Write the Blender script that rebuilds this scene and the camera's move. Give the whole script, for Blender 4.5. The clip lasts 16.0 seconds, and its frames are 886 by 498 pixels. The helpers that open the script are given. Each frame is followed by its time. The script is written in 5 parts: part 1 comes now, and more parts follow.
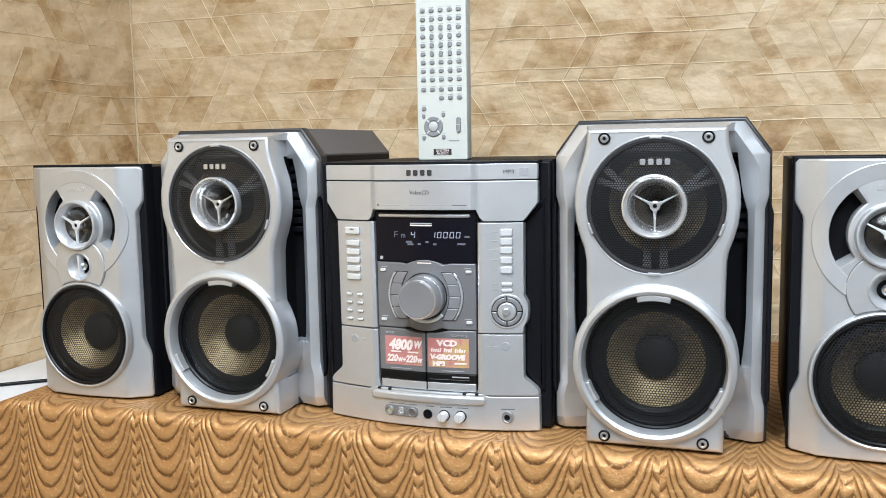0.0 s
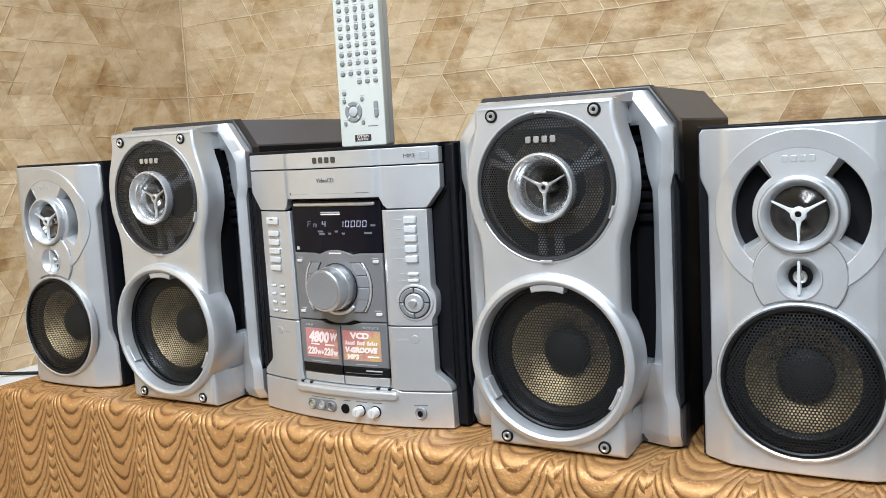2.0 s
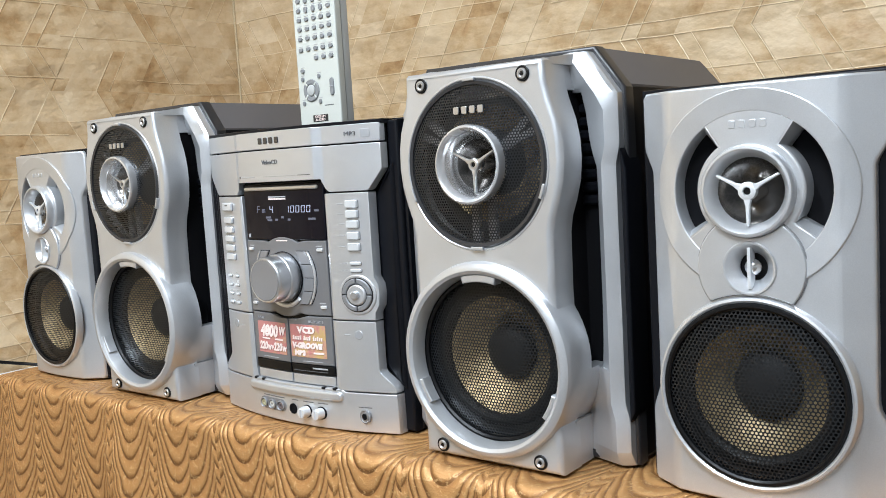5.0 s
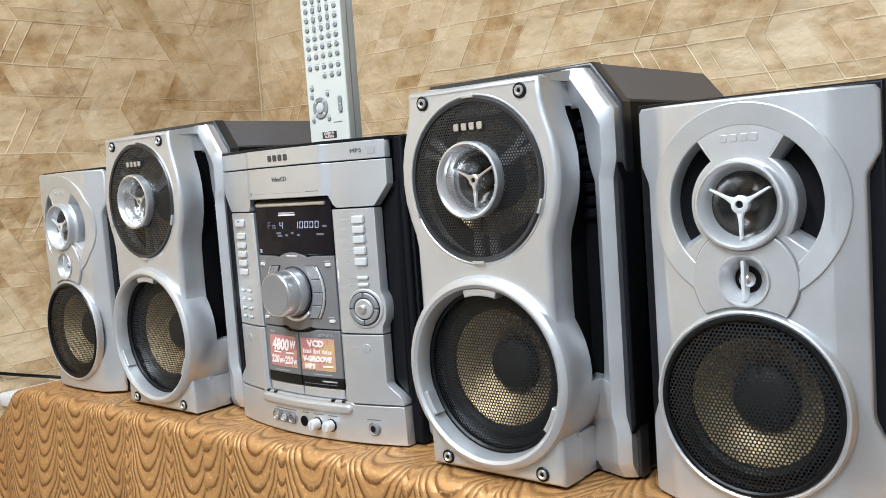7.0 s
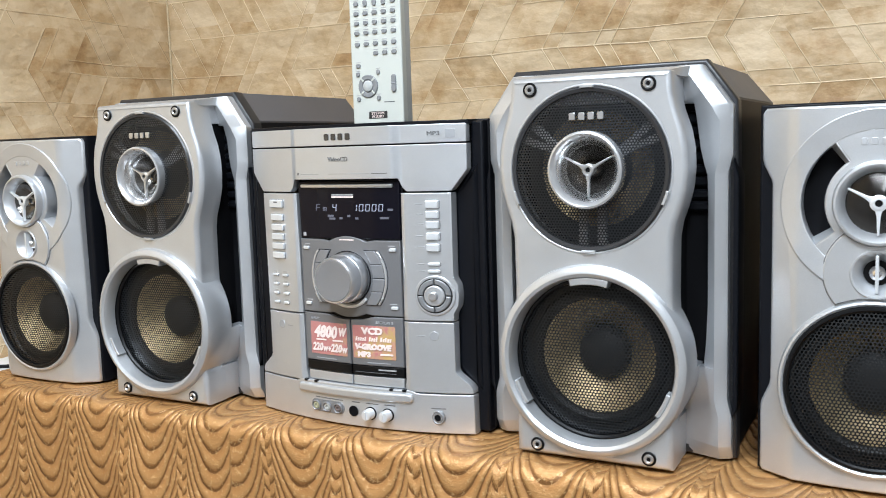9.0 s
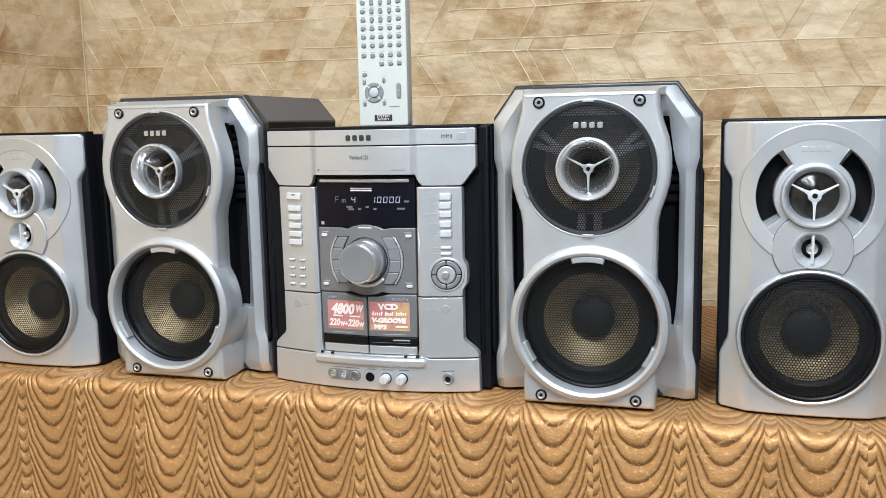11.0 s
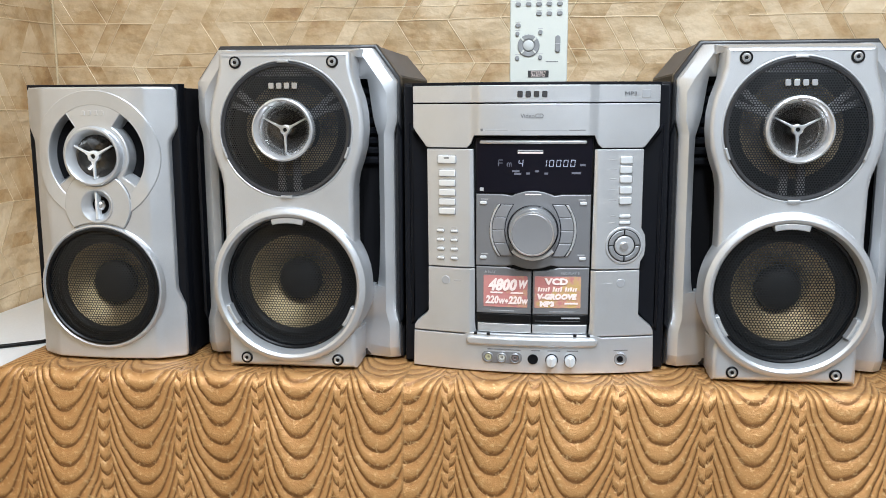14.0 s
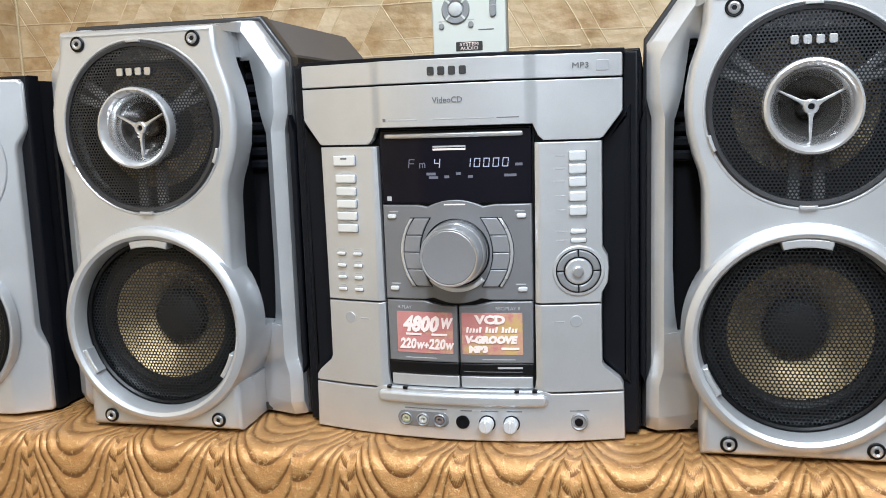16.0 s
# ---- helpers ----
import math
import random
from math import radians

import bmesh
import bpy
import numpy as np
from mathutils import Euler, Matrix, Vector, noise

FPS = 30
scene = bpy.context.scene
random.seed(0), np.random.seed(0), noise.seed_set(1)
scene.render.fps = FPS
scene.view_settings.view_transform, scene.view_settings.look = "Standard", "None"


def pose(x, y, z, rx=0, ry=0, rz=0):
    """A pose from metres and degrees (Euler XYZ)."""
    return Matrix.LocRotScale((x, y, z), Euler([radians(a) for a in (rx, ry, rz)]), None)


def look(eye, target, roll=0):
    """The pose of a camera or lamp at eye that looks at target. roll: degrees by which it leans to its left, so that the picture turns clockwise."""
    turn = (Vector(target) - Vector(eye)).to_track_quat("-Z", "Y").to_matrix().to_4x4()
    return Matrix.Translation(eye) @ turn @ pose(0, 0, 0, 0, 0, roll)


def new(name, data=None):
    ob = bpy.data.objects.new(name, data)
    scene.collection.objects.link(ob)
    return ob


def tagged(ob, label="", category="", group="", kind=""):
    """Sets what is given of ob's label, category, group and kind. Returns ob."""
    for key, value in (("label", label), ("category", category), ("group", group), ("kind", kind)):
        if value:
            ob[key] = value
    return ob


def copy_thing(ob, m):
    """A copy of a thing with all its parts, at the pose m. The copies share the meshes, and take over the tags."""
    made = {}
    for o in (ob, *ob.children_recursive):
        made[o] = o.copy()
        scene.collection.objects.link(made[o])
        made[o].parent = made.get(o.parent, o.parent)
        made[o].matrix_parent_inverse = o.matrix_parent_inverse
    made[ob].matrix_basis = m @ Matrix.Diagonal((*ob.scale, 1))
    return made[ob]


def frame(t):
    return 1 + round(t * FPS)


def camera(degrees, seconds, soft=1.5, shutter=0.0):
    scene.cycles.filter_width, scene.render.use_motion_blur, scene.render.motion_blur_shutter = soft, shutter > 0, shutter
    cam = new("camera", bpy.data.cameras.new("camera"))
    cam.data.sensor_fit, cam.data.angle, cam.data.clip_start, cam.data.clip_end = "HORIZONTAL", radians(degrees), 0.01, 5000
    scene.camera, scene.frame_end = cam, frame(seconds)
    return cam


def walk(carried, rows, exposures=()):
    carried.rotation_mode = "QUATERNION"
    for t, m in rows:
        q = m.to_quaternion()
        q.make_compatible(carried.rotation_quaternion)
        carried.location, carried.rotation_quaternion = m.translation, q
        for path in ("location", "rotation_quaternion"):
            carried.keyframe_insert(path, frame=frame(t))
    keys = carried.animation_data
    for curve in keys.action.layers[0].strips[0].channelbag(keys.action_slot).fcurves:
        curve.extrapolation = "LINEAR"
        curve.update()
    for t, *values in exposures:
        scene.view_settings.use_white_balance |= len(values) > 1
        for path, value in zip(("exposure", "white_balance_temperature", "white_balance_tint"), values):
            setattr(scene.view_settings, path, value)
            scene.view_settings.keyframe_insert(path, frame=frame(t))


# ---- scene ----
cam = camera(52.8, 16.0, soft=0.9, shutter=0.3)
PATH = [
    (0, (0.362, -1.023, 1.097), (-0.272, 0.86, 0.869), -1.0),
    (0.5, (0.485, -0.955, 1.089), (-0.31, 0.867, 0.869), -1.6),
    (1, (0.583, -0.885, 1.08), (-0.3, 0.893, 0.836), -2.4),
    (1.5, (0.628, -0.867, 1.08), (-0.314, 0.879, 0.832), -2.8),
    (2, (0.627, -0.854, 1.077), (-0.36, 0.87, 0.844), -3.2),
    (2.5, (0.581, -0.865, 1.079), (-0.393, 0.869, 0.859), -3.0),
    (3, (0.532, -0.875, 1.075), (-0.42, 0.869, 0.846), -2.9),
    (3.5, (0.533, -0.848, 1.046), (-0.462, 0.877, 0.856), -2.3),
    (4, (0.632, -0.772, 1.045), (-0.491, 0.873, 0.871), -2.1),
    (4.5, (0.714, -0.713, 1.035), (-0.474, 0.885, 0.845), -2.6),
    (4.7, (0.727, -0.675, 1.032), (-0.482, 0.906, 0.835), -3.0),
    (6.8, (0.769, -0.656, 1.037), (-0.514, 0.869, 0.866), -4.1),
    (7, (0.769, -0.661, 1.036), (-0.517, 0.862, 0.868), -4.1),
    (7.5, (0.746, -0.676, 1.038), (-0.514, 0.867, 0.856), -3.6),
    (8, (0.684, -0.706, 1.041), (-0.507, 0.89, 0.849), -2.9),
    (8.5, (0.609, -0.75, 1.051), (-0.45, 0.932, 0.829), -2.2),
    (9, (0.533, -0.803, 1.056), (-0.396, 0.953, 0.821), -1.8),
    (9.2, (0.502, -0.831, 1.056), (-0.383, 0.947, 0.817), -1.8),
    (11.3, (0.361, -1.064, 1.083), (-0.151, 0.85, 0.808), -1.0),
    (11.5, (0.322, -1.083, 1.08), (-0.147, 0.842, 0.808), -0.9),
    (12, (0.207, -1.078, 1.072), (-0.15, 0.87, 0.789), -0.7),
    (12.5, (0.118, -1.051, 1.067), (-0.172, 0.906, 0.778), -0.7),
    (13, (0.067, -1.024, 1.06), (-0.186, 0.936, 0.753), -0.7),
    (13.5, (0.029, -1.009, 1.054), (-0.224, 0.952, 0.747), -0.6),
    (14, (0.018, -1.001, 1.053), (-0.225, 0.959, 0.738), -0.2),
    (14.5, (0.015, -0.984, 1.057), (-0.194, 0.978, 0.726), 0.3),
    (15, (0.074, -0.892, 1.046), (-0.229, 1.058, 0.724), -1.0),
    (15.5, (0.145, -0.801, 1.036), (-0.262, 1.133, 0.725), -1.4),
    (16, (0.153, -0.734, 1.031), (-0.294, 1.193, 0.733), -1.9),
]
walk(cam, [(t, look(eye, target, roll)) for t, eye, target, roll in PATH])

# ---- world and light ----
TABLE_Z = 0.75
WALL_Y, WALL_X = 0.795, -1.02

world = bpy.data.worlds.new("world")
world.use_nodes = True
world.node_tree.nodes["Background"].inputs[0].default_value = (0.6, 0.7, 0.9, 1)
world.node_tree.nodes["Background"].inputs[1].default_value = 0.05
scene.world = world
scene.view_settings.exposure = 0.0


def ceiling_lamp_light(x, y, power, sx, sy, turn=0):
    lamp = bpy.data.lights.new("ceiling_lamp_light", "AREA")
    lamp.shape, lamp.size, lamp.size_y = "RECTANGLE", sx, sy
    lamp.energy, lamp.color = power, (0.785, 0.89, 1.0)
    ob = new("ceiling_lamp_light", lamp)
    ob.matrix_world = pose(x, y, 2.5, 0, 0, turn)
    return ob


LAMPS = ((0.02, -1.2, 62, 0.16, 1.2, 0), (0.85, -1.6, 66, 0.35, 0.9, 0))
for lamp_row in LAMPS:
    ceiling_lamp_light(*lamp_row)


# ---- node helpers ----
class Nodes:
    """Short forms for building a node material."""

    def __init__(self, name):
        self.mat = bpy.data.materials.new(name)
        self.mat.use_nodes = True
        self.tree = self.mat.node_tree
        self.bsdf = self.tree.nodes["Principled BSDF"]

    def node(self, kind, **props):
        n = self.tree.nodes.new(kind)
        for key, value in props.items():
            setattr(n, key, value)
        return n

    def put(self, value, socket):
        if hasattr(value, "links"):
            self.tree.links.new(value, socket)
        else:
            socket.default_value = value

    def m(self, op, a, b=0.0, c=0.0):
        n = self.node("ShaderNodeMath", operation=op)
        for value, socket in zip((a, b, c), n.inputs):
            self.put(value, socket)
        return n.outputs[0]

    def coords(self, which="Object"):
        return self.node("ShaderNodeTexCoord").outputs[which]

    def split(self, vector):
        n = self.node("ShaderNodeSeparateXYZ")
        self.put(vector, n.inputs[0])
        return n.outputs

    def join(self, x, y, z=0.0):
        n = self.node("ShaderNodeCombineXYZ")
        for value, socket in zip((x, y, z), n.inputs):
            self.put(value, socket)
        return n.outputs[0]

    def noise(self, vector, scale, detail=3.0, rough=0.55, stretch=None):
        if stretch:
            n = self.node("ShaderNodeVectorMath", operation="MULTIPLY")
            self.put(vector, n.inputs[0])
            n.inputs[1].default_value = stretch
            vector = n.outputs[0]
        n = self.node("ShaderNodeTexNoise")
        self.put(vector, n.inputs["Vector"])
        n.inputs["Scale"].default_value, n.inputs["Detail"].default_value = scale, detail
        n.inputs["Roughness"].default_value = rough
        return n.outputs[0]

    def white(self, vector):
        n = self.node("ShaderNodeTexWhiteNoise", noise_dimensions="3D")
        self.put(vector, n.inputs["Vector"])
        return n.outputs["Value"]

    def ramp(self, value, stops):
        n = self.node("ShaderNodeValToRGB")
        self.put(value, n.inputs[0])
        while len(n.color_ramp.elements) < len(stops):
            n.color_ramp.elements.new(0.5)
        for e, (pos, col) in zip(n.color_ramp.elements, stops):
            e.position, e.color = pos, (*col, 1)
        return n.outputs[0]

    def mix(self, fac, a, b, blend="MIX"):
        n = self.node("ShaderNodeMix", data_type="RGBA", blend_type=blend)
        self.put(fac, n.inputs[0])
        for value, socket in ((a, n.inputs[6]), (b, n.inputs[7])):
            self.put((*value, 1) if isinstance(value, tuple) else value, socket)
        return n.outputs[2]

    def bump(self, height, strength, distance):
        n = self.node("ShaderNodeBump")
        n.inputs["Strength"].default_value, n.inputs["Distance"].default_value = strength, distance
        self.put(height, n.inputs["Height"])
        self.put(n.outputs[0], self.bsdf.inputs["Normal"])

    def set(self, **values):
        for key, value in values.items():
            value = (*value, 1) if isinstance(value, tuple) else value
            self.put(value, self.bsdf.inputs[key.replace("_", " ")])
        return self


def plain(name, colour, rough=0.5, metal=0.0, grain=0.06, scale=120.0, bump=0.0, **more):
    """A surface of one paint, with fine grain, soft smudges and uneven gloss."""
    n = Nodes(name)
    v = n.coords()
    fine, wide = n.noise(v, scale * 8, 2), n.noise(v, scale / 8, 4)
    both = n.m("ADD", n.m("MULTIPLY", fine, 0.5), n.m("MULTIPLY", wide, 0.5))
    low = tuple(c * (1 - grain) for c in colour)
    high = tuple(min(1.0, c * (1 + grain)) for c in colour)
    n.set(Base_Color=n.ramp(both, ((0.3, low), (0.7, high))), Metallic=metal)
    n.set(Roughness=n.m("MULTIPLY_ADD", wide, 0.16, rough - 0.08), **more)
    if bump:
        n.bump(fine, bump, 0.0004)
    return n.mat


SILVER = plain("silver_plastic", (0.575, 0.587, 0.605), 0.36, 0.70, 0.08, 150, 0.06)
SILVER_DULL = plain("silver_plastic_dull", (0.42, 0.43, 0.45), 0.42, 0.5, 0.05, 150, 0.03)
FLARE_GREY = plain("horn_chrome", (0.62, 0.62, 0.625), 0.24, 0.95, 0.05)
DARK_CHROME = plain("dark_chrome", (0.17, 0.162, 0.155), 0.17, 0.9, 0.4, 60)
DOME_CHROME = plain("dome_chrome", (0.42, 0.41, 0.40), 0.12, 1.0, 0.25, 60)
SPOKE_GREY = plain("spoke_grey", (0.26, 0.265, 0.275), 0.42, 0.5, 0.06)
SPOKE_DARK = plain("spoke_dark_grey", (0.30, 0.30, 0.305), 0.45, 0.3, 0.08)
PANEL_GREY = plain("panel_grey", (0.185, 0.186, 0.195), 0.38, 0.4, 0.06)
HORN_SILVER = plain("bright_silver", (0.60, 0.605, 0.615), 0.26, 0.7, 0.03)
CHROME = plain("bright_chrome", (0.80, 0.80, 0.81), 0.16, 1.0, 0.03)
STEEL = plain("satin_metal", (0.62, 0.63, 0.65), 0.3, 0.9, 0.05)
GREY = plain("grey_plastic", (0.20, 0.20, 0.205), 0.4, 0.35, 0.06)
MID_GREY = plain("mid_grey_plastic", (0.24, 0.24, 0.25), 0.4, 0.4, 0.06)
CHARCOAL = plain("charcoal_plastic", (0.0055, 0.006, 0.008), 0.34, 0.0, 0.1, 90, 0.05, Specular_IOR_Level=0.13)
BLACK = plain("black_plastic", (0.0025, 0.0025, 0.003), 0.4, 0.0, 0.1, Specular_IOR_Level=0.25)
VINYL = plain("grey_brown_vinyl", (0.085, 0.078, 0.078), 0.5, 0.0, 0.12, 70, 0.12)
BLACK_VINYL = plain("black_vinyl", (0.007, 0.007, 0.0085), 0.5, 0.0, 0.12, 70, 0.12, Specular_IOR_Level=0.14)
MESH_BLACK = plain("black_wire_mesh", (0.015, 0.016, 0.0175), 0.32, 0.4, 0.1)
MESH_GLINT = plain("glinting_wire_mesh", (0.020, 0.0215, 0.024), 0.32, 0.4, 0.1)
TRIM_GREY = plain("dark_grey_trim", (0.022, 0.022, 0.024), 0.36, 0.0, 0.1, 90, 0.05)
RUBBER = plain("black_rubber", (0.005, 0.005, 0.0055), 0.5, 0.0, 0.1, Specular_IOR_Level=0.3)
CAP = plain("dust_cap_paper", (0.020, 0.0195, 0.0195), 0.6, 0.0, 0.1, Specular_IOR_Level=0.3)
WHITE_PLASTIC = plain("white_plastic", (0.50, 0.515, 0.475), 0.42, 0.0, 0.03)
WHITE_PAINT = plain("white_paint", (0.78, 0.79, 0.80), 0.5, 0.0, 0.04, 30, 0.05)
BUTTON_GREY = plain("remote_button_rubber", (0.20, 0.205, 0.21), 0.5, 0.0, 0.06)
BUTTON_SILVER = plain("silver_button", (0.74, 0.76, 0.78), 0.3, 0.5, 0.03)
PRINT_GREY = plain("grey_print", (0.12, 0.12, 0.125), 0.5)
PRINT_PALE = plain("pale_print", (0.36, 0.36, 0.37), 0.5)
PALE_SHELL = plain("pale_shell", (0.42, 0.43, 0.42), 0.45)
PRINT_WHITE = plain("white_print", (0.80, 0.66, 0.62), 0.5)
PRINT_BLACK = plain("black_print", (0.02, 0.02, 0.02), 0.5)
BADGE_DARK = plain("dark_badge_metal", (0.10, 0.10, 0.105), 0.25, 0.8)
YELLOW = plain("yellow_plastic", (0.36, 0.34, 0.22), 0.4)
RED = plain("red_plastic", (0.14, 0.11, 0.105), 0.4)
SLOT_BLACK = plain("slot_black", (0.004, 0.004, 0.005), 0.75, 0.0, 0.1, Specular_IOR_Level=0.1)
IVORY = plain("ivory_plastic", (0.42, 0.41, 0.38), 0.4)
CEILING = plain("ceiling_paint", (0.80, 0.79, 0.76), 0.8, 0.0, 0.04, 20, 0.1)
FLOOR = plain("floor_stone", (0.16, 0.14, 0.12), 0.35, 0.0, 0.25, 30)
WOOD = plain("table_wood", (0.22, 0.12, 0.06), 0.5, 0.0, 0.2, 40)
PLASTER = plain("pale_plaster", (0.30, 0.29, 0.28), 0.75, 0.0, 0.06, 20, 0.1)


def display_glass():
    n = Nodes("black_display_glass")
    n.set(Base_Color=(0.005, 0.0045, 0.008), Roughness=0.07, IOR=1.45, Specular_IOR_Level=0.2)
    return n.mat


def glowing(name, colour, strength):
    n = Nodes(name)
    n.set(Base_Color=(0.02, 0.02, 0.02), Emission_Color=colour, Emission_Strength=strength)
    return n.mat


DISPLAY_GLASS = display_glass()
DIGITS = glowing("lit_digits", (0.66, 0.74, 1.0), 0.75)
DIGITS_DIM = glowing("dim_digits", (0.58, 0.64, 0.9), 0.24)
LAMP_GLOW = glowing("lamp_diffuser", (0.80, 0.895, 1.0), 6.0)


def cone_material():
    """Woven gold-brown speaker cone."""
    n = Nodes("woven_gold_cone")
    v = n.coords()
    x, y, z = n.split(v)
    weave = n.m("MULTIPLY", n.m("SINE", n.m("MULTIPLY", x, 3000.0)), n.m("SINE", n.m("MULTIPLY", z, 3000.0)))
    cloud = n.noise(v, 40.0, 3)
    tone = n.m("ADD", n.m("MULTIPLY", weave, 0.18), cloud)
    n.set(Base_Color=n.ramp(tone, ((0.25, (0.35, 0.265, 0.145)), (0.75, (0.54, 0.43, 0.255)))), Roughness=0.40, Metallic=0.6, Anisotropic=0.8)
    n.put(n.node("ShaderNodeTangent", direction_type="RADIAL", axis="Y").outputs[0], n.bsdf.inputs["Tangent"])
    n.bump(weave, 0.25, 0.0003)
    return n.mat


GOLD_CONE = cone_material()


def wallpaper_material():
    """Beige veneer-look wallpaper: a lattice of slanted pieces between thin gilt lines, creased here and there."""
    n = Nodes("veneer_wallpaper")
    obj = n.coords()
    x, y, z = n.split(obj)
    u = n.m("ADD", x, y)
    warp = n.noise(obj, 4.0, 2)
    v1 = n.m("DIVIDE", n.m("MULTIPLY_ADD", warp, 0.016, z), 0.088)
    a = n.m("DIVIDE", n.m("MULTIPLY_ADD", warp, 0.016, u), 0.1016)
    p = n.m("SUBTRACT", a, n.m("MULTIPLY", v1, 0.5))
    q = n.m("ADD", a, n.m("MULTIPLY", v1, 0.5))

    def strip(value):
        """The piece's number: a broad piece and a narrow strip in turn."""
        return n.m("ADD", n.m("FLOOR", value), n.m("MULTIPLY", n.m("LESS_THAN", n.m("FRACT", value), 0.3), 0.5))

    row, fp, fq = strip(v1), strip(p), strip(q)
    pick = n.white(n.join(n.m("FLOOR", n.m("MULTIPLY", p, 0.5)), n.m("FLOOR", v1), 7.0))
    id_p = n.white(n.join(fp, row, 1.0))
    id_q = n.white(n.join(fq, row, 2.0))
    which = n.m("GREATER_THAN", pick, 0.5)
    piece = n.m("ADD", n.m("MULTIPLY", which, id_p), n.m("MULTIPLY", n.m("SUBTRACT", 1.0, which), id_q))

    def line(value, ident, share, width):
        near = n.m("ABSOLUTE", n.m("SUBTRACT", value, n.m("ROUND", value)))
        on = n.m("SUBTRACT", 1.0, n.m("SMOOTH_MIN", n.m("DIVIDE", near, width), 1.0, 0.3))
        return n.m("MULTIPLY", n.m("MAXIMUM", on, 0.0), n.m("LESS_THAN", ident, share))

    def family(value, cross, seed, share, on_side):
        whole = line(value, n.white(n.join(n.m("ROUND", value), cross, seed)), share, 0.019)
        second = n.m("SUBTRACT", value, 0.3)
        thin = line(second, n.white(n.join(n.m("ROUND", second), cross, seed + 20.0)), share * 0.7, 0.015)
        both = n.m("MAXIMUM", whole, thin)
        return n.m("MULTIPLY", both, on_side) if on_side else both

    half_row = n.m("FLOOR", v1)
    l0 = family(v1, n.m("FLOOR", n.m("MULTIPLY", a, 0.6)), 4.0, 0.8, None)
    l1 = family(p, half_row, 5.0, 0.82, which)
    l2 = family(q, half_row, 6.0, 0.82, n.m("SUBTRACT", 1.0, which))
    lines = n.m("MINIMUM", n.m("ADD", n.m("ADD", l0, l1), l2), 1.0)
    marble = n.noise(n.join(n.m("ADD", u, n.m("MULTIPLY", piece, 9.0)), n.m("MULTIPLY_ADD", piece, 5.0, z), 0.0), 15.0, 6, 0.68)
    stain = n.noise(obj, 3.2, 4, 0.6, (1.0, 1.0, 0.5))
    tone = n.m("ADD", n.m("MULTIPLY_ADD", piece, 0.20, 0.04), n.m("MULTIPLY", marble, 0.72))
    tone = n.m("ADD", tone, n.m("MULTIPLY", n.m("SUBTRACT", stain, 0.5), 0.78))
    blotch = n.noise(obj, 11.0, 4, 0.6)
    tone = n.m("ADD", tone, n.m("MULTIPLY", n.m("SUBTRACT", blotch, 0.5), 0.42))
    base = n.ramp(tone, ((0.20, (0.27, 0.138, 0.052)), (0.35, (0.475, 0.306, 0.148)), (0.52, (0.625, 0.464, 0.280)), (0.80, (0.745, 0.600, 0.412))))
    # soft shadow next to the gilt lines, painted brown into the base colour
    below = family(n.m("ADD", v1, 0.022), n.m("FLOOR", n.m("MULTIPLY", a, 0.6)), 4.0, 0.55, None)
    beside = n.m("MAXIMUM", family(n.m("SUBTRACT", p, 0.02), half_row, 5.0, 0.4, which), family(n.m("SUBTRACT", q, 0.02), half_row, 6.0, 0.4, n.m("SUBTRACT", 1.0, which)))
    line_shadow = n.m("MULTIPLY", n.m("MAXIMUM", below, beside), n.noise(obj, 7.0, 3))
    base = n.mix(n.m("MULTIPLY", line_shadow, 0.95), base, (0.27, 0.15, 0.06))
    n.set(Base_Color=n.mix(n.m("MULTIPLY", lines, n.m("MULTIPLY_ADD", n.noise(obj, 9.0, 4), 1.9, -0.35)), base, (0.90, 0.76, 0.52)))
    n.set(Roughness=n.m("SUBTRACT", 0.56, n.m("MULTIPLY", lines, 0.2)), Metallic=n.m("MULTIPLY", lines, 0.25))
    wrinkle = n.noise(obj, 17.0, 4, 0.55, (0.9, 0.9, 1.25))
    crease = n.noise(obj, 7.0, 3, 0.45, (0.8, 0.8, 1.5))
    n.bump(n.m("ADD", n.m("MULTIPLY", lines, 0.09), n.m("ADD", n.m("MULTIPLY", crease, 3.4), n.m("ADD", n.m("MULTIPLY", wrinkle, 0.85), n.m("MULTIPLY", marble, 0.12)))), 0.9, 0.010)
    return n.mat


